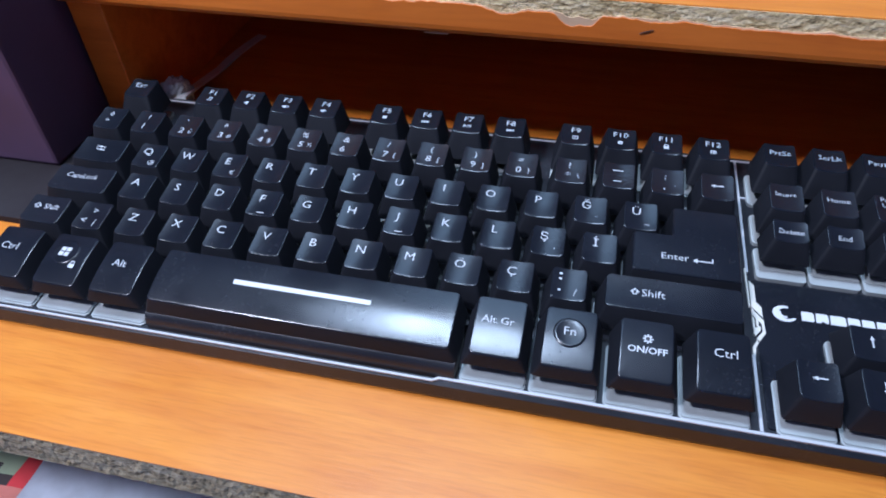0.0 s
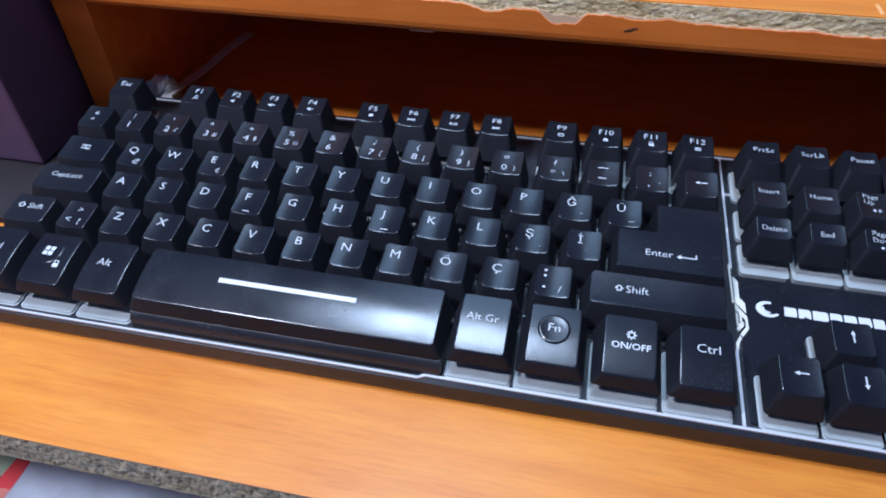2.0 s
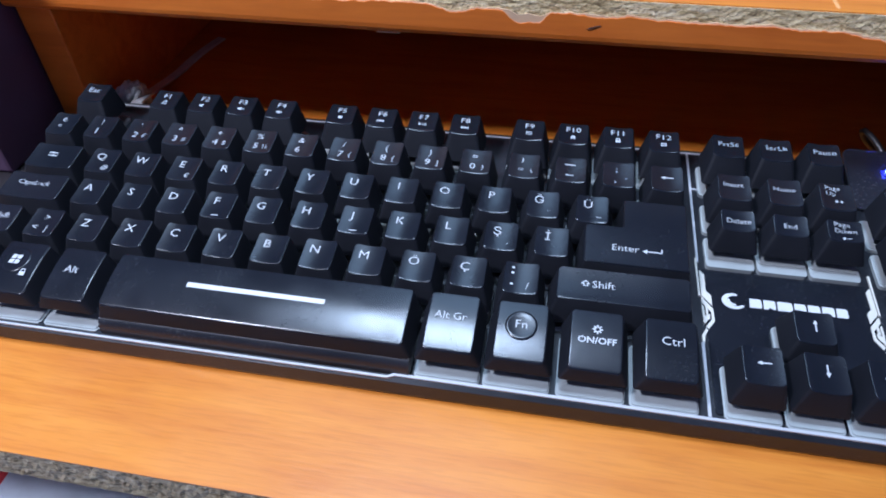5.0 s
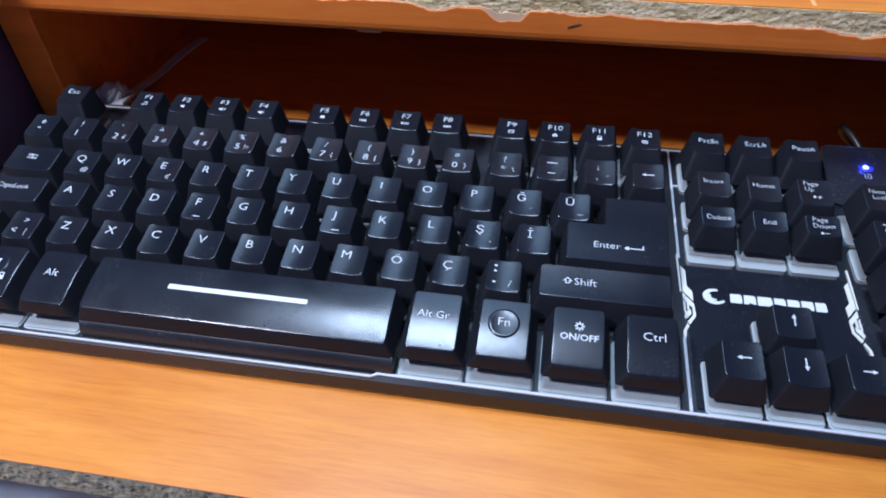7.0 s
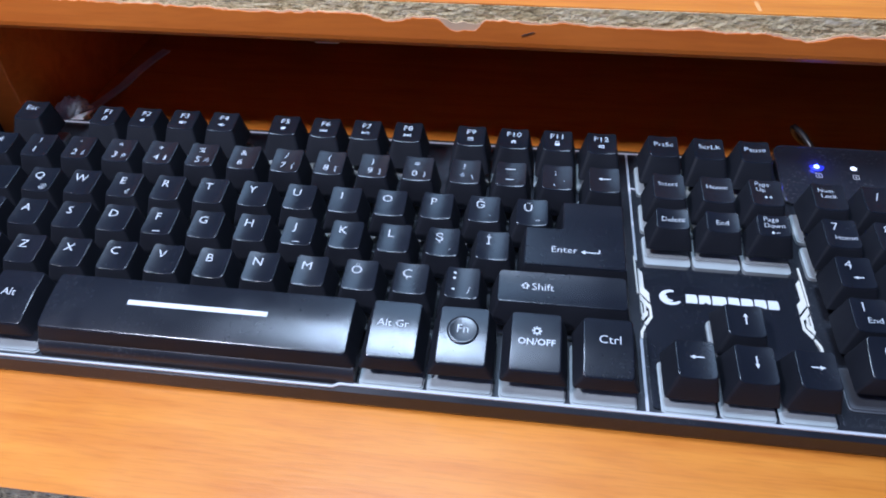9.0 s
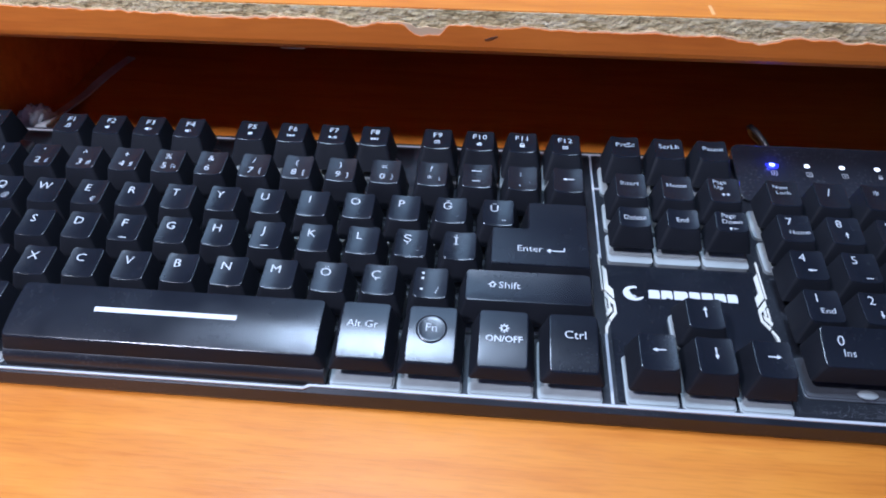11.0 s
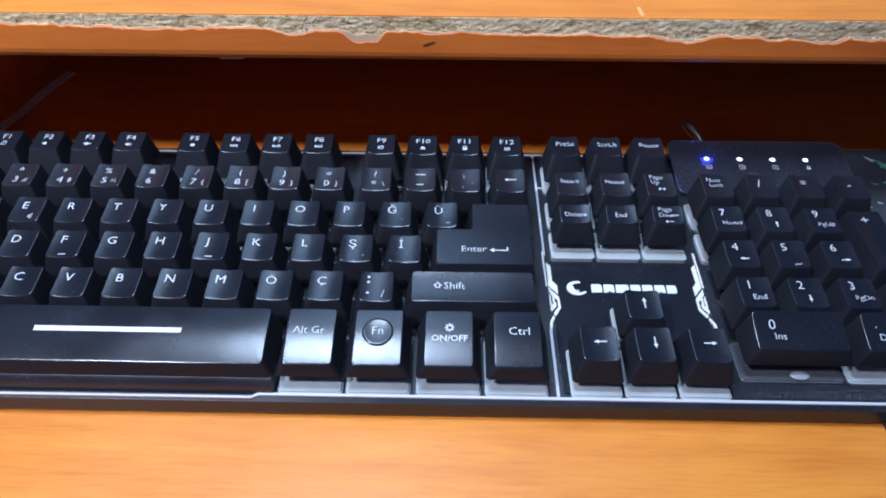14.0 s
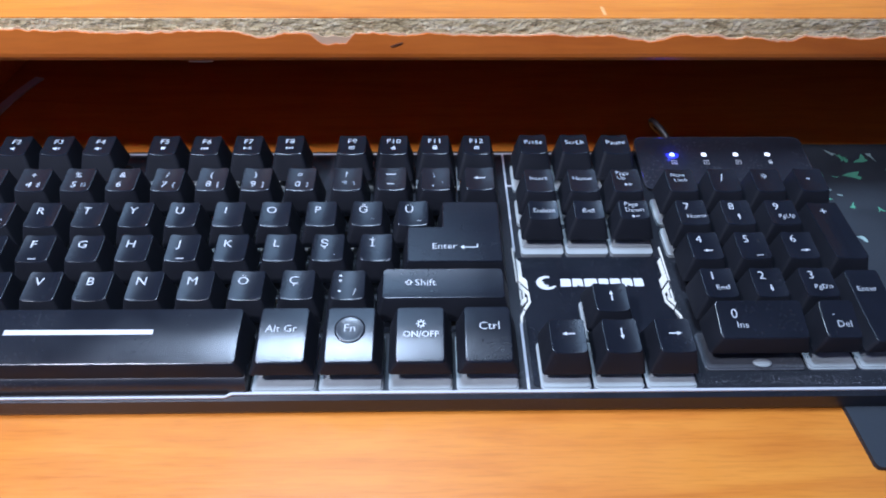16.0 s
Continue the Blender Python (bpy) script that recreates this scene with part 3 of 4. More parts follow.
def I(kind, dx, dy, size=1.0):
    def draw(cx, cy):
        verts, faces = icon(kind, 0.0, 0.0)
        return [(cx + dx / 1000 + x * size, cy + dy / 1000 + y * size) for x, y in verts], faces
    return draw


def A(dx, dy, length, angle, head=1.6, line=0.5):
    return lambda cx, cy: arrow(cx + dx / 1000, cy + dy / 1000, length, angle, head, line)


def B(dx, dy, w, h, lean=0.0):
    return lambda cx, cy: bar(cx + dx / 1000, cy + dy / 1000, w, h, lean)


def ux(u):
    return u * U + OX


def run(row, start, sets):
    for i, marks in enumerate(sets):
        key(row, ux(start + i), ux(start + i + 1), marks)


def letter(c, *more):
    return [T(c, -1.7, 1.9, 3.6), *more]


# function row
key("f", ux(0), ux(1), [T("Esc", -0.8, 1.6, 3.0)], zmove=0.0005)
FI = ["note", "soft", "loud", "mute", "stop", "back", "play", "next", "mail", "home", "lock", "calc"]
for k in range(12):
    u = 2 + k + 0.5 * (k // 4) - (0.04 if k < 4 else 0.0)
    key("f", ux(u), ux(u + 1), [T("F%d" % (k + 1), -0.2, 2.4, 3.0), I(FI[k], -0.2, -1.9, 1.25)])
# number row
pairs = [("é", '"', ""), ("!", "1", ""), ("'", "2", "£"), ("^", "3", "#"), ("+", "4", "$"), ("%", "5", "½"), ("&", "6", ""), ("/", "7", "{"), ("(", "8", "["), (")", "9", "]"), ("=", "0", "}"), ("?", "*", "\\"), ("_", "-", ""), (";", ",", "`")]
for i, (a, b, c) in enumerate(pairs):
    x = ux(i) - (0.0010 if i < 11 else 0.0)
    key("num", x, x + U, ([B(-0.4, 2.6, 4.2, 0.45), B(-0.4, -3.0, 3.2, 0.45)] if a == "_" else [T(a, -0.8, 2.6, 3.0), T(b, -1.2, -2.9, 3.4)]) + ([T(c, 3.0, -3.1, 2.5)] if c else []))
key("num", ux(14), ux(15), [A(0, 0.5, 5.0, 180)])
# upper letters
key("q", ux(0), ux(1.5), [I("tab", -1.0, 1.0)])
more = {"Q": "@", "E": "€", "Ğ": "¨", "Ü": "~", "Ş": "´"}
run("q", 1.5, [letter(c, *([T(more[c], 2.4, -4.0, 2.4)] if c in more else [])) for c in "QWERTYUIOPĞÜ"])
# home letters
key("a", ux(0), ux(1.75), [T("CapsLock", -1.0, 1.4, 2.4, 0.15)])
run("a", 1.75, [letter(c, *([B(0, -5.2, 3.0, 0.4)] if c in "FJ" else []), *([T("´", 2.6, -4.6, 2.8)] if c == "Ş" else [])) for c in "ASDFGHJKLŞİ"])
# lower letters
key("z", ux(0), ux(1.25), [I("shift", -4.4, 1.4), T("Shift", 1.8, 1.2, 2.6)])
run("z", 1.25, [[T(">", 0.2, 2.4, 2.8), T("<", -2.6, -2.8, 3.0), T("|", 2.4, -3.0, 2.8)]] + [letter(c) for c in "ZXCVBNMÖÇ"] + [[B(-3.2, 4.0, 1.0, 0.8), B(-3.2, 1.8, 1.0, 0.8), B(-3.2, -3.0, 1.0, 0.8), T("/", 2.4, -3.4, 3.0)]])
key("z", ux(12.25), ux(15), [I("shift", -13.0, 0.6), T("Shift", -6.8, 0.2, 3.0)], form="flat")
# bottom row
key("space", ux(0), ux(1.25), [T("Ctrl", -1.2, 1.4, 3.0)])
key("space", ux(1.25), ux(2.5), [I("panes", -1.0, 2.4, 1.15), I("lock", 4.4, -2.8, 1.3)], ring_at=(-0.001, 0.0024))
key("space", ux(2.5), ux(3.75), [T("Alt", -1.0, 1.0, 3.0)])
key("space", ux(3.75), ux(10), [B(0.0, 0.8, 52.0, 1.9)], surround=False, material=M_MARK, low=-0.0014)
bm = bmesh.new()
lip = [(0.0170, 0.0), (0.0, 0.0070), (-0.0036, 0.0064), (-0.0048, 0.0056), (-0.0056, 0.0044), (-0.0061, 0.0028), (-0.0063, 0.0008), (-0.0064, -0.0004)]
ends = [(ux(3.75) + 0.0007, 0.0006), (ux(3.75) + 0.0012, 0.0), (ux(10) - 0.0011, 0.0), (ux(10) - 0.0006, 0.0006)]
loops = [[bm.verts.new((x, y + s, plate_z(y) + max(-0.0004, z - s))) for y, z in lip] for x, s in ends]
for a, b in zip(loops, loops[1:]):
    for i in range(len(lip)):
        j = (i + 1) % len(lip)
        bm.faces.new((a[i], a[j], b[j], b[i]))
bm.faces.new(loops[0])
bm.faces.new(loops[-1][::-1])
bmesh.ops.recalc_face_normals(bm, faces=bm.faces[:])
softened(part("space_skirt", bm, M_CASE, keyboard, "dark rounded rim below the space bar"), 50)
key("space", ux(10), ux(11.25), [T("Alt Gr", -0.6, 1.6, 2.8)])
key("space", ux(11.25), ux(12.5), [T("Fn", -0.2, 1.6, 3.1)], ring_at=(-0.0002, 0.0016))
key("space", ux(12.5) + 0.0010, ux(13.75) + 0.0010, [I("gear", 0.2, 3.4), T("ON/OFF", 0.2, -0.8, 2.3, 0, 0.08)])
key("space", ux(13.75) + 0.0015, ux(15) + 0.0010, [T("Ctrl", 0.6, 2.2, 3.1)])

# stepped return key
zq, za = ROWS_AT["q"], ROWS_AT["a"]
EX0, EX1, EX2 = ux(12.75), ux(13.5), ux(15)


def ell(i, y0, y1, step):
    return [(EX0 + i, y0), (EX2 - i, y0), (EX2 - i, y1), (EX1 + i, y1), (EX1 + i, step), (EX0 + i, step)]


def ell_z(x, y):
    f = (y - za[2]) / (zq[3] - za[2])
    return 0.0274 + f * 0.0040


def ell_round(pts, r=0.0012, n=3):
    out = []
    for i, p in enumerate(pts):
        a, b, c = Vector(pts[i - 1]), Vector(p), Vector(pts[(i + 1) % len(pts)])
        d0, d1 = (a - b).normalized(), (c - b).normalized()
        for k in range(n + 1):
            f = k / n
            q = b + d0 * r * (1 - f) ** 2 + d1 * r * f ** 2
            out.append((q.x, q.y))
        nxt = (b + d1 * r, c - d1 * r)
        for k in range(1, 6):
            q = nxt[0].lerp(nxt[1], k / 6)
            out.append((q.x, q.y))
    return out


bm = bmesh.new()
levels = [
    (ell(0.0007, za[0] + 0.0004, zq[1] - 0.0004, zq[0] - 0.0008), lambda x, y: plate_z(y) + 0.0042),
    (ell(0.0003, za[0], zq[1], zq[0] - 0.0004), lambda x, y: plate_z(y) + 0.0047),
    (ell(0.0024, za[2] - 0.0002, zq[3] + 0.0002, zq[2] - 0.0008), lambda x, y: ell_z(x, y) - 0.0006),
    (ell(0.0026, za[2], zq[3], zq[2] - 0.0010), lambda x, y: ell_z(x, y) - 0.0002),
    (ell(0.0030, za[2] + 0.0003, zq[3] - 0.0003, zq[2] - 0.0013), ell_z),
]
rings = [[bm.verts.new((x, y, f(x, y))) for x, y in ell_round(p)] for p, f in levels]
n = len(rings[0])
for level, (a, b) in enumerate(zip(rings, rings[1:])):
    for i in range(n):
        bm.faces.new((a[i], a[(i + 1) % n], b[(i + 1) % n], b[i])).material_index = 1 if level < 2 else 0
bm.faces.new(rings[-1])
bm.faces.new(rings[0][::-1])
bmesh.ops.recalc_face_normals(bm, faces=bm.faces[:])
bmesh.ops.triangulate(bm, faces=[f for f in bm.faces if len(f.verts) > 4])
enter = softened(part("keycap", bm, (M_CAP, M_SIDE), keyboard, "black L-shaped return keycap"), 14)
legend(enter, [text_mesh("Enter", 0.0030, EX0 + 0.0174, za[2] + 0.0072), icon("enter", EX0 + 0.0272, za[2] + 0.0067)], ell_z, lift=0.0004)
part("key_surround", prism([(p[0], p[1]) for p in ell(0.0005, za[0] - 0.0001, zq[1] - 0.0002, zq[0] - 0.0006)], -0.0004, 0.0016, lambda x, y: plate_z(y)), M_PAD, keyboard, "frosted pale key surround")

# navigation block
nx = lambda c: NAV + c * U
for c, w in enumerate(("PrtSc", "ScrLk", "Pause")):
    key("f", nx(c), nx(c + 1), [T(w, 0.1, 1.0, 2.6)], side=0.0031, zmove=0.0003)
for c, ms in enumerate(([T("Insert", -0.4, 1.2, 2.2)], [T("Home", -0.2, 1.2, 2.2)], [T("Page", -1.2, 4.2, 2.1), T("Up", -2.0, 1.4, 2.1), I("lamp+", 0.4, -2.4)])):
    key("num", nx(c), nx(c + 1), ms, side=0.0031, zmove=-0.0012)
for c, ms in enumerate(([T("Delete", 0.2, -0.5, 2.2)], [T("End", -0.2, -0.5, 2.2)], [T("Page", -0.8, 2.6, 2.1), T("Down", 0.2, -0.2, 2.1), I("lamp-", 0.2, -3.4)])):
    key("q", nx(c), nx(c + 1), ms, y0=0.0624, side=0.0031)
    part("surround_lip", prism(rounded(nx(c) + 0.0005, 0.0590, nx(c + 1) - 0.0005, 0.0665, 0.0015), -0.0003, 0.0016, lambda x, y: plate_z(y)), M_PAD, keyboard, "frosted pale key surround")
for c, ang in ((0, 180), (1, 270), (2, 0)):
    key("arrow", nx(c) + 0.001, nx(c + 1) + 0.001, [A(0.4, 0.8, 4.6, ang)], side=0.0030)
key("up", nx(1) + 0.001, nx(2) + 0.001, [A(0.4, 0.8, 4.6, 90)], side=0.0030)

# number pad
px = lambda c: PAD + c * U
key("num", px(0), px(1), [T("Num", -1.0, 3.0, 2.0), T("Lock", -0.2, 0.2, 2.0)], side=0.0031, zmove=-0.0012)
for c, w in ((1, "/"), (2, "*"), (3, "-")):
    key("num", px(c), px(c + 1), [T(w, -0.8, 1.2, 4.2)], side=0.0031, zmove=-0.0012)
grid_keys = [
    ("q", [("7", T("Home", 1.2, -2.2, 2.1)), ("8", A(0.2, -2.2, 3.2, 90, 1.4, 0.5)), ("9", T("PgUp", 1.2, -2.2, 2.1))]),
    ("a", [("4", A(0.6, -2.4, 3.6, 180, 1.4, 0.5)), ("5", B(1.6, -5.0, 2.6, 0.35)), ("6", A(1.6, -2.6, 3.6, 0, 1.4, 0.5))]),
    ("z", [("1", T("End", 1.0, -2.2, 2.3)), ("2", A(0.4, -2.6, 3.2, 270, 1.4, 0.5)), ("3", T("PgDn", 1.2, -2.2, 2.1))]),
]
for row, trio in grid_keys:
    for c, (digit, low) in enumerate(trio):
        key(row, px(c), px(c + 1), [T(digit, -1.8, 3.0, 3.6), low], side=0.0031, surround=row == "q", pad=M_PAD if c == 0 else M_PAD_DARK)
key("space", px(0), px(2), [T("0", -9.6, 1.8, 3.5), T("Ins", -7.4, -2.2, 2.5)], y0=0.0036, form="flat", side=0.0030, zmove=0.0025, pad=M_PAD_DARK)
bm = bmesh.new()
bmesh.ops.create_uvsphere(bm, u_segments=16, v_segments=8, radius=0.0024)
for v in bm.verts:
    v.co = Vector((0.3752 + v.co.x * 1.5, 0.0034 + v.co.y * 0.8, plate_z(0.0034) + 0.0016 + v.co.z * 0.35))
part("stabiliser_stem", bm, M_PAD, keyboard, "pale worn stem below the wide key", smooth=True)
key("space", px(2), px(3), [T(".", -2.0, 2.6, 3.0), T("Del", 1.0, -2.0, 2.5)], y0=0.0036, form="flat", side=0.0030, zmove=0.0025)
key("a", px(3), px(4), [T("+", -0.8, 10.6, 4.4)], y1=ROWS_AT["q"][1], side=0.0028)
key("space", px(3), px(4), [T("Enter", -1.0, 7.0, 2.3)], y0=0.0036, y1=ROWS_AT["z"][1], form="flat", side=0.0028)

# indicator window
IX0, IX1, IY0, IY1 = 0.3545, 0.4372, 0.1010, 0.1338


def window_z(x, y):
    return plate_z(y) + 0.0045 + 0.15 * (y - 0.1225)


bm = prism(outline(IX0, IY0, IX1, IY1, 0.004, 6, 6), 0.0, 0.0045, lambda x, y: plate_z(y))
for v in bm.verts:
    if v.co.z > plate_z(v.co.y) + 0.002:
        v.co.z = window_z(v.co.x, v.co.y)
bmesh.ops.triangulate(bm, faces=[f for f in bm.faces if len(f.verts) > 4])
window = part("indicator_window", bm, M_SMOKE, keyboard, "smoked dusty indicator window")
rim = outline(IX0, IY0, IX1, IY1, 0.004, 6, 6)
part("window_rim", tube([(x, y, window_z(x, y)) for x, y in rim + rim[:1]], 0.0004, 6), M_RIM, keyboard, "glossy rounded window edge", smooth=True)
for i in range(4):
    lx, ly = 0.3715 + 0.0156 * i, 0.1225
    bm = bmesh.new()
    bmesh.ops.create_uvsphere(bm, u_segments=14, v_segments=8, radius=0.0013)
    for v in bm.verts:
        v.co = Vector((lx + v.co.x, ly + v.co.y, plate_z(ly) + 0.0045 + v.co.z * 0.35))
    part("indicator_led", bm, M_BLUE if i == 0 else M_LED, window, "glowing blue indicator" if i == 0 else "white indicator dot", smooth=True)
    sym = [ring(lx, ly - 0.0052, 0.0, 0.0004, 6), bar(lx, ly - 0.0041, 2.6, 0.25), bar(lx, ly - 0.0063, 2.6, 0.25), bar(lx - 0.0012, ly - 0.0052, 0.25, 2.0), bar(lx + 0.0012, ly - 0.0052, 0.25, 2.0)]
    legend(window, sym if i < 3 else [icon("lock", lx, ly - 0.0052)], window_z, M_GREY)

# added glowing disc: the indicator's blue bloom as geometry
bm = prism(rounded(0.3715 - 0.0030, 0.1225 - 0.0030, 0.3715 + 0.0030, 0.1225 + 0.0030, 0.00295, 6), 0.0044, 0.0046, lambda x, y: plate_z(y))
part("led_bloom_disc", bm, M_HALO, window, "glowing blue disc in place of the lamp's bloom")
led = bpy.data.lights.new("indicator_led_light", "POINT")
led.energy, led.color, led.shadow_soft_size = 0.0028, (0.06, 0.08, 1.0), 0.0015
new("indicator_led_light", led).location = (0.3715, 0.1225, plate_z(0.1225) + 0.0068)

# plain shapes in place of the maker's mark, and the angular side prints
widths = (4.4, 4.4, 5.4, 4.2, 4.4, 4.4, 4.0)
for i, w in enumerate(widths):
    x = 306.5 + sum(widths[:i]) + i * 0.5
    notch = 0.9 if i % 2 else 0.0
    part("maker_mark", flat([(q / 1000, r / 1000) for q, r in ((x, 42.0), (x + w * 0.4, 42.0), (x + w * 0.45, 42.0 + notch), (x + w - 0.4, 42.0), (x + w, 42.6), (x + w, 45.7), (x + w - 0.6, 46.2), (x + 0.3, 46.2))], 0.0004), M_MARK, case, "plain white block of the maker's mark")
for a0, a1, r0, r1, dx, dy in ((70, 330, 4.3, 2.9, 0.7, 0.2), (150, 290, 2.2, 1.7, 0.3, 0.3)):
    crescent = []
    for k in range(13):
        a = radians(a0 + (a1 - a0) * k / 12)
        crescent.append((0.3010 + r0 * math.cos(a) / 1000, 0.0441 + 0.86 * r0 * math.sin(a) / 1000))
    for k in range(12, -1, -1):
        a = radians(a0 + 8 + (a1 - a0 - 22) * k / 12)
        crescent.append((0.3010 + (r1 * math.cos(a) + dx) / 1000, 0.0441 + 0.86 * (r1 * math.sin(a) + dy) / 1000))
    part("maker_mark", flat(crescent, 0.0004), M_MARK, case, "plain white swoosh of the maker's mark")
SIDE_PRINT = (
    ((1.3, 57.8), (3.0, 55.6), (3.0, 47.6), (4.8, 45.2), (4.8, 40.6), (1.3, 45.2)),
    ((1.2, 44.2), (5.0, 39.2), (5.2, 33.6), (2.8, 29.6), (2.0, 30.8), (4.2, 34.2), (4.2, 37.6), (3.1, 39.0), (3.1, 35.6), (2.3, 36.4), (2.3, 40.0), (1.2, 41.4)),
    ((1.1, 40.6), (1.8, 39.8), (1.8, 35.4), (3.6, 36.6), (3.6, 34.6), (1.5, 31.8), (0.9, 33.0), (1.4, 34.0), (1.1, 36.0)),
    ((1.9, 30.0), (2.5, 29.0), (1.3, 26.6), (1.0, 23.5), (0.2, 23.5), (0.3, 26.8)),
)
for sgn, ox in ((1, 0.2882), (-1, 0.3522)):
    for pts in SIDE_PRINT:
        part("side_print", flat([(ox + sgn * x / 1000, y / 1000) for x, y in (pts if sgn > 0 else pts[::-1])], 0.0005), M_CREAM, case, "cream angular print")
    part("side_print", flat([(ox + sgn * x / 1000, y / 1000) for x, y in ((0.0, 64), (0.7, 64), (0.9, 45), (0.3, 45))], 0.0005), M_CREAM, case, "cream angular print")

# lint and crumbs on the plate
bm = bmesh.new()
for q in range(1500):
    if q < 1150:
        lx, ly = random.gauss(0.386, 0.020), -0.0048 + abs(random.gauss(0, 0.0024))
    else:
        lx, ly = random.choice((0.2903, 0.3515)) + random.gauss(0, 0.0006), random.uniform(-0.004, 0.055)
    if not (0.287 < lx < 0.435 and ly < 0.058):
        continue
    r = random.uniform(0.00003, 0.00011) * (2.0 if random.random() < 0.04 else 1.0)
    a = random.uniform(0, 3.14)
    c, s = math.cos(a) * r * 2, math.sin(a) * r * 2
    z = plate_z(ly) + 0.0001
    vs = [bm.verts.new(p) for p in ((lx - c, ly - s, z), (lx + s * 0.5, ly - c * 0.5, z), (lx + c, ly + s, z), (lx, ly, z + r))]
    for t3 in ((0, 1, 3), (1, 2, 3), (2, 0, 3)):
        bm.faces.new([vs[i] for i in t3])
bmesh.ops.recalc_face_normals(bm, faces=bm.faces[:])
tagged(part("lint", bm, M_GREY, case, "pale specks of lint and crumbs"), kind="stuff")

# ---- loose things ----
mouse_mat = tagged(new("mouse_mat"), "blue-black mouse mat with green splash print, partly under the keyboard", "mouse mat")
sheet = part("mat_sheet", prism(rounded(0.404, -0.0335, 0.700, 0.162, 0.002), 0.0, 0.0020), M_SHEET, mouse_mat)
for i in range(80):
    sx, sy, sr = random.uniform(0.446, 0.54), random.uniform(0.03, 0.158), random.choice((0.0012, 0.0018, 0.0026, 0.0045))
    n = 9
    turn = random.uniform(0, 6.28)
    pts = []
    for q in range(n):
        r = sr * random.uniform(0.35, 1.15) * (1.5 if q % 3 == 0 else 0.7)
        ang = 2 * math.pi * q / n
        a, c = r * math.cos(ang) * 1.5, r * math.sin(ang) * 0.7
        pts.append((sx + a * math.cos(turn) - c * math.sin(turn), sy + a * math.sin(turn) + c * math.cos(turn)))
    part("splash", prism(pts, 0.0018, 0.00215), M_GREEN if i % 3 else M_PALE, sheet)



def ribbon(points, half, thick=0.0007):
    """A flat lead with rounded edges that follows points."""
    bm = bmesh.new()
    rings = []
    pts = [Vector(p) for p in points]
    for i, p in enumerate(pts):
        d = (pts[min(i + 1, len(pts) - 1)] - pts[max(i - 1, 0)]).normalized()
        a = d.cross(Vector((0, 0, 1))).normalized()
        b = a.cross(d)
        rings.append([bm.verts.new(p + a * half * u + b * thick * w) for u, w in ((-1, 0), (-0.85, 1), (-0.25, 0.75), (0.25, 0.75), (0.85, 1), (1, 0), (0.85, -1), (-0.85, -1))])
    for r0, r1 in zip(rings, rings[1:]):
        for k in range(8):
            bm.faces.new((r0[k], r0[(k + 1) % 8], r1[(k + 1) % 8], r1[k]))
    bm.faces.new(rings[0][::-1])
    bm.faces.new(rings[-1])
    bmesh.ops.recalc_face_normals(bm, faces=bm.faces[:])
    return bm


steps = [i / 30 for i in range(31)]
lead = ribbon([(0.0115 - 0.030 * f + 0.020 * f * f, 0.1330 + 0.080 * f, 0.0007 + 0.0165 * (1 - min(1, f * 1.25)) ** 1.4) for f in [1.35 * q for q in steps]], 0.0032)
tagged(part("white_cable", lead, M_CABLE, None), "flat white twin lead running back over the shelf behind the keyboard", "cable")
bm = bmesh.new()
bmesh.ops.create_icosphere(bm, subdivisions=5, radius=1)
for v in bm.verts:
    d = 1 + 0.30 * noise.noise(v.co * 1.5) + 0.30 * abs(noise.noise(v.co * 3.3 + Vector((3, 1, 2)))) + 0.05 * abs(noise.noise(v.co * 7.0))
    v.co = Vector((0.0005 + v.co.x * d * 0.0078, 0.1470 + v.co.y * d * 0.0080, max(0.0, 0.0095 + v.co.z * d * 0.0105)))
tagged(part("plastic_wrapper", bm, M_WRAP, None, smooth=True), "crumpled hazy clear plastic wrapper lying behind the keyboard", "wrapper")

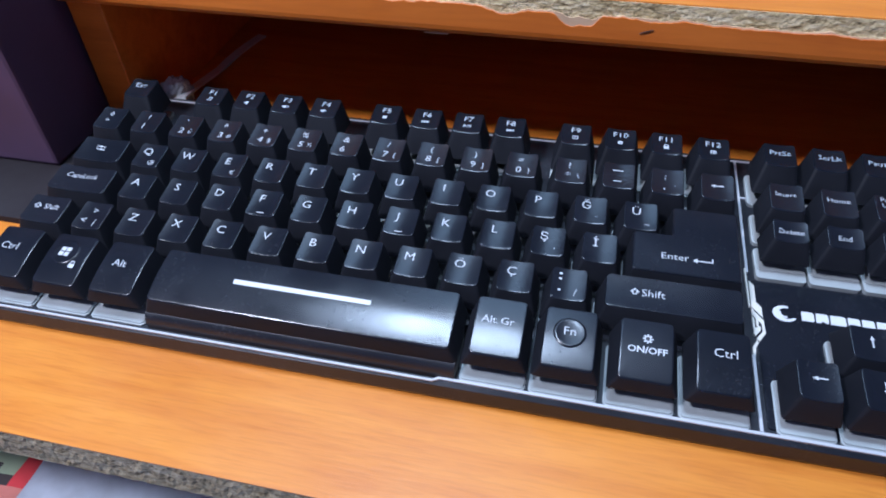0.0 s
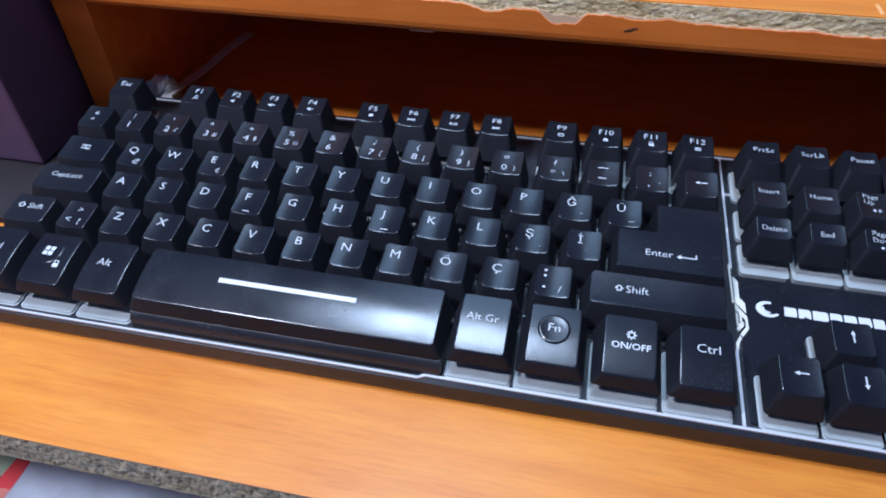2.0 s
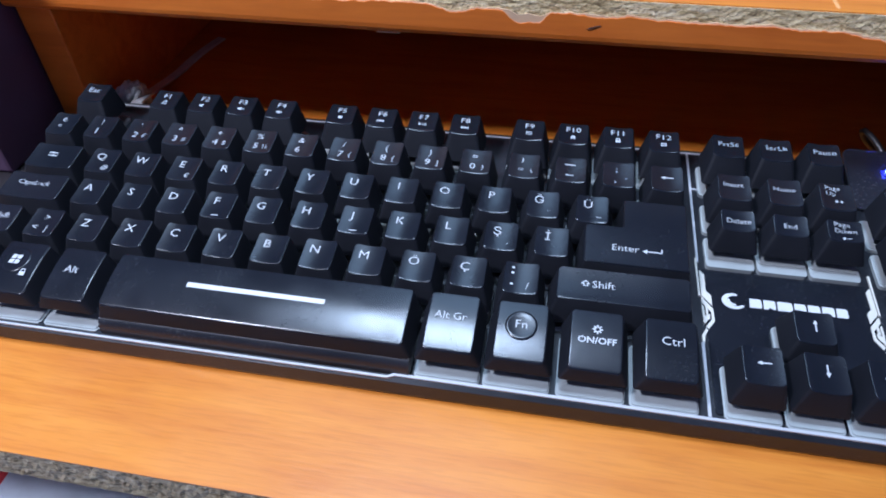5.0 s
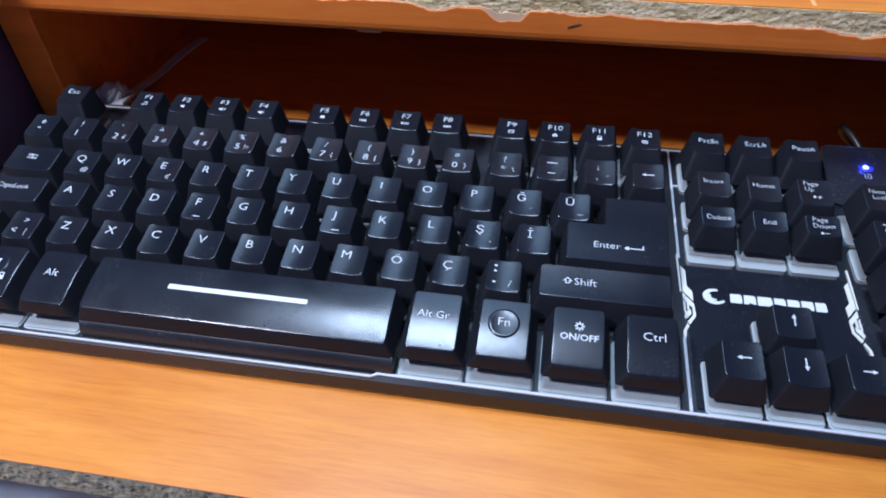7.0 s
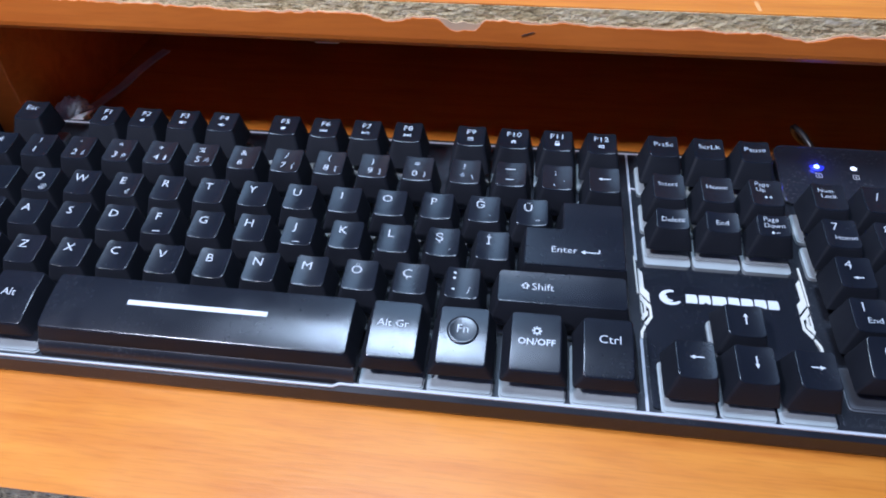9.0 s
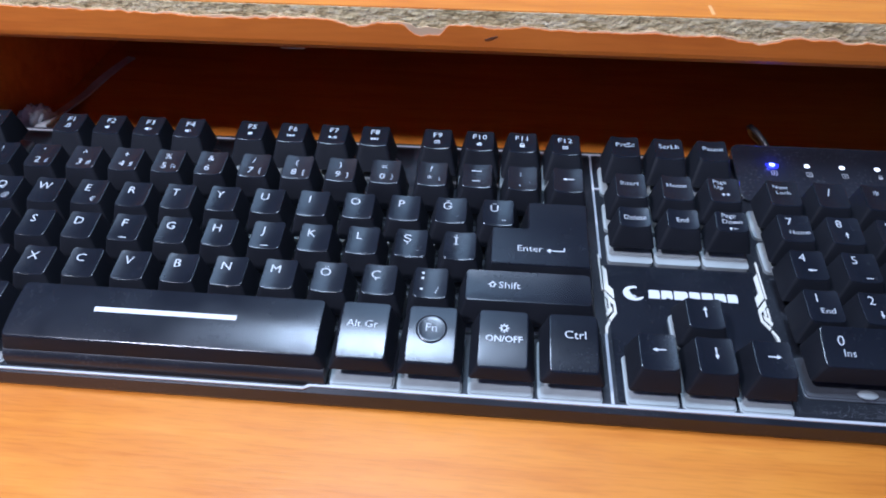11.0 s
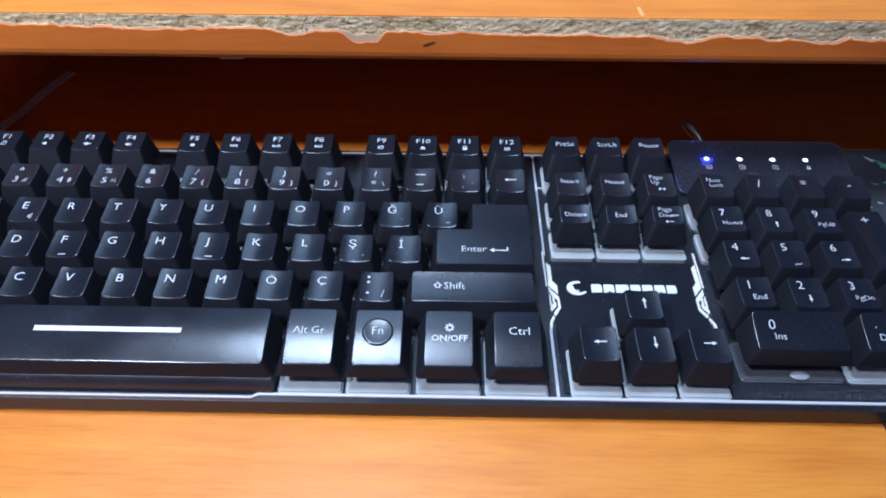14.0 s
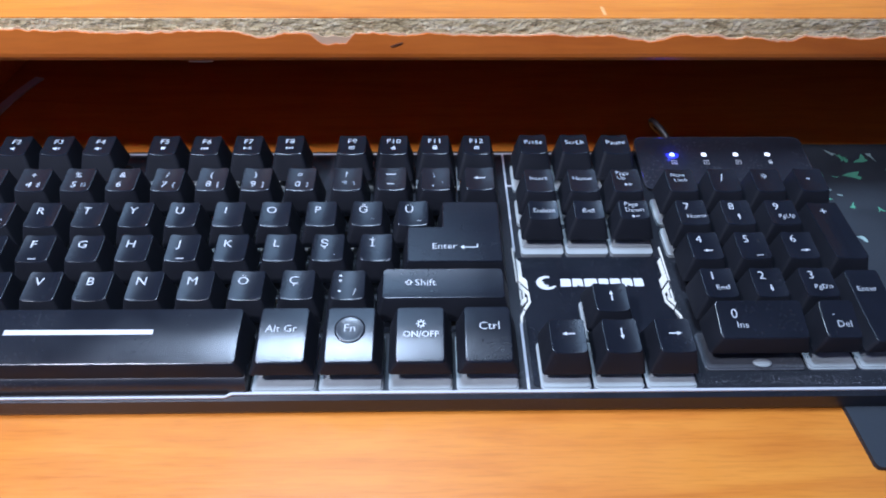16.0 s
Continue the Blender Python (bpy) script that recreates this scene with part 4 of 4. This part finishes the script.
kcable = []
for f in steps:
    h, g = min(1, f * 3.2), max(0, f - 0.31) / 0.69
    kcable.append((0.3775 - 0.010 * h + 0.060 * g ** 1.5, 0.1310 + 0.020 * h + 0.012 * math.sin(g * 1.57), max(0.0014, 0.0165 + 0.0085 * math.sin(h * 1.57) - 0.042 * g)))
tagged(part("black_cable", tube(kcable, 0.0014, 10), M_BLACKCABLE, None, smooth=True), "shiny black keyboard cable leaving the back of the case", "cable")


def cloth(name, x0, x1, y0, y1, z, amp, materials, pick, seed, label):
    bm = bmesh.new()
    n, m = 70, 60
    vs = [[bm.verts.new((x0 + (x1 - x0) * i / n, y0 + (y1 - y0) * j / m, 0)) for j in range(m + 1)] for i in range(n + 1)]
    for line in vs:
        for v in line:
            v.co.z = z + amp * (1 + noise.noise(Vector((v.co.x * 14, v.co.y * 14, seed))) + 0.4 * noise.noise(Vector((v.co.x * 40, v.co.y * 40, seed))))
    for i in range(n):
        for j in range(m):
            f = bm.faces.new((vs[i][j], vs[i + 1][j], vs[i + 1][j + 1], vs[i][j + 1]))
            c = f.calc_center_median()
            f.material_index = pick(c.x, c.y)
            f.smooth = True
    ret = bmesh.ops.extrude_face_region(bm, geom=bm.faces[:])
    for v in [g for g in ret["geom"] if isinstance(g, bmesh.types.BMVert)]:
        v.co.z = -0.2
    bmesh.ops.recalc_face_normals(bm, faces=bm.faces[:])
    return tagged(part(name, bm, materials, None), label, "cloth")


def fabric(name, colour):
    m = plastic(name, colour, 0.9, 0.6, 1200)
    return m


cloth("grey_cloth", -0.080, 0.60, -0.30, 0.12, -0.185, 0.006, [fabric("pale_blue_grey_cotton", (0.50, 0.55, 0.62))], lambda x, y: 0, 3.0, "pale blue-grey crumpled cloth lying below the shelf")
BLANKET = [fabric("salmon_cotton", (0.72, 0.25, 0.20)), fabric("grey_green_cotton", (0.36, 0.45, 0.30)), fabric("charcoal_cotton", (0.06, 0.05, 0.05)), fabric("red_cotton", (0.72, 0.06, 0.07))]


def blanket_pick(x, y):
    s = y + 0.25 * (x + 0.1)
    if x > -0.094:
        return 3 if s > -0.002 else 0
    return 0 if s < -0.004 else 2 if s < 0.003 else 1 if s < 0.022 else 0


cloth("patterned_blanket", -0.40, -0.0805, -0.30, 0.12, -0.187, 0.006, BLANKET, blanket_pick, 8.0, "salmon, green and black patterned blanket below the shelf")
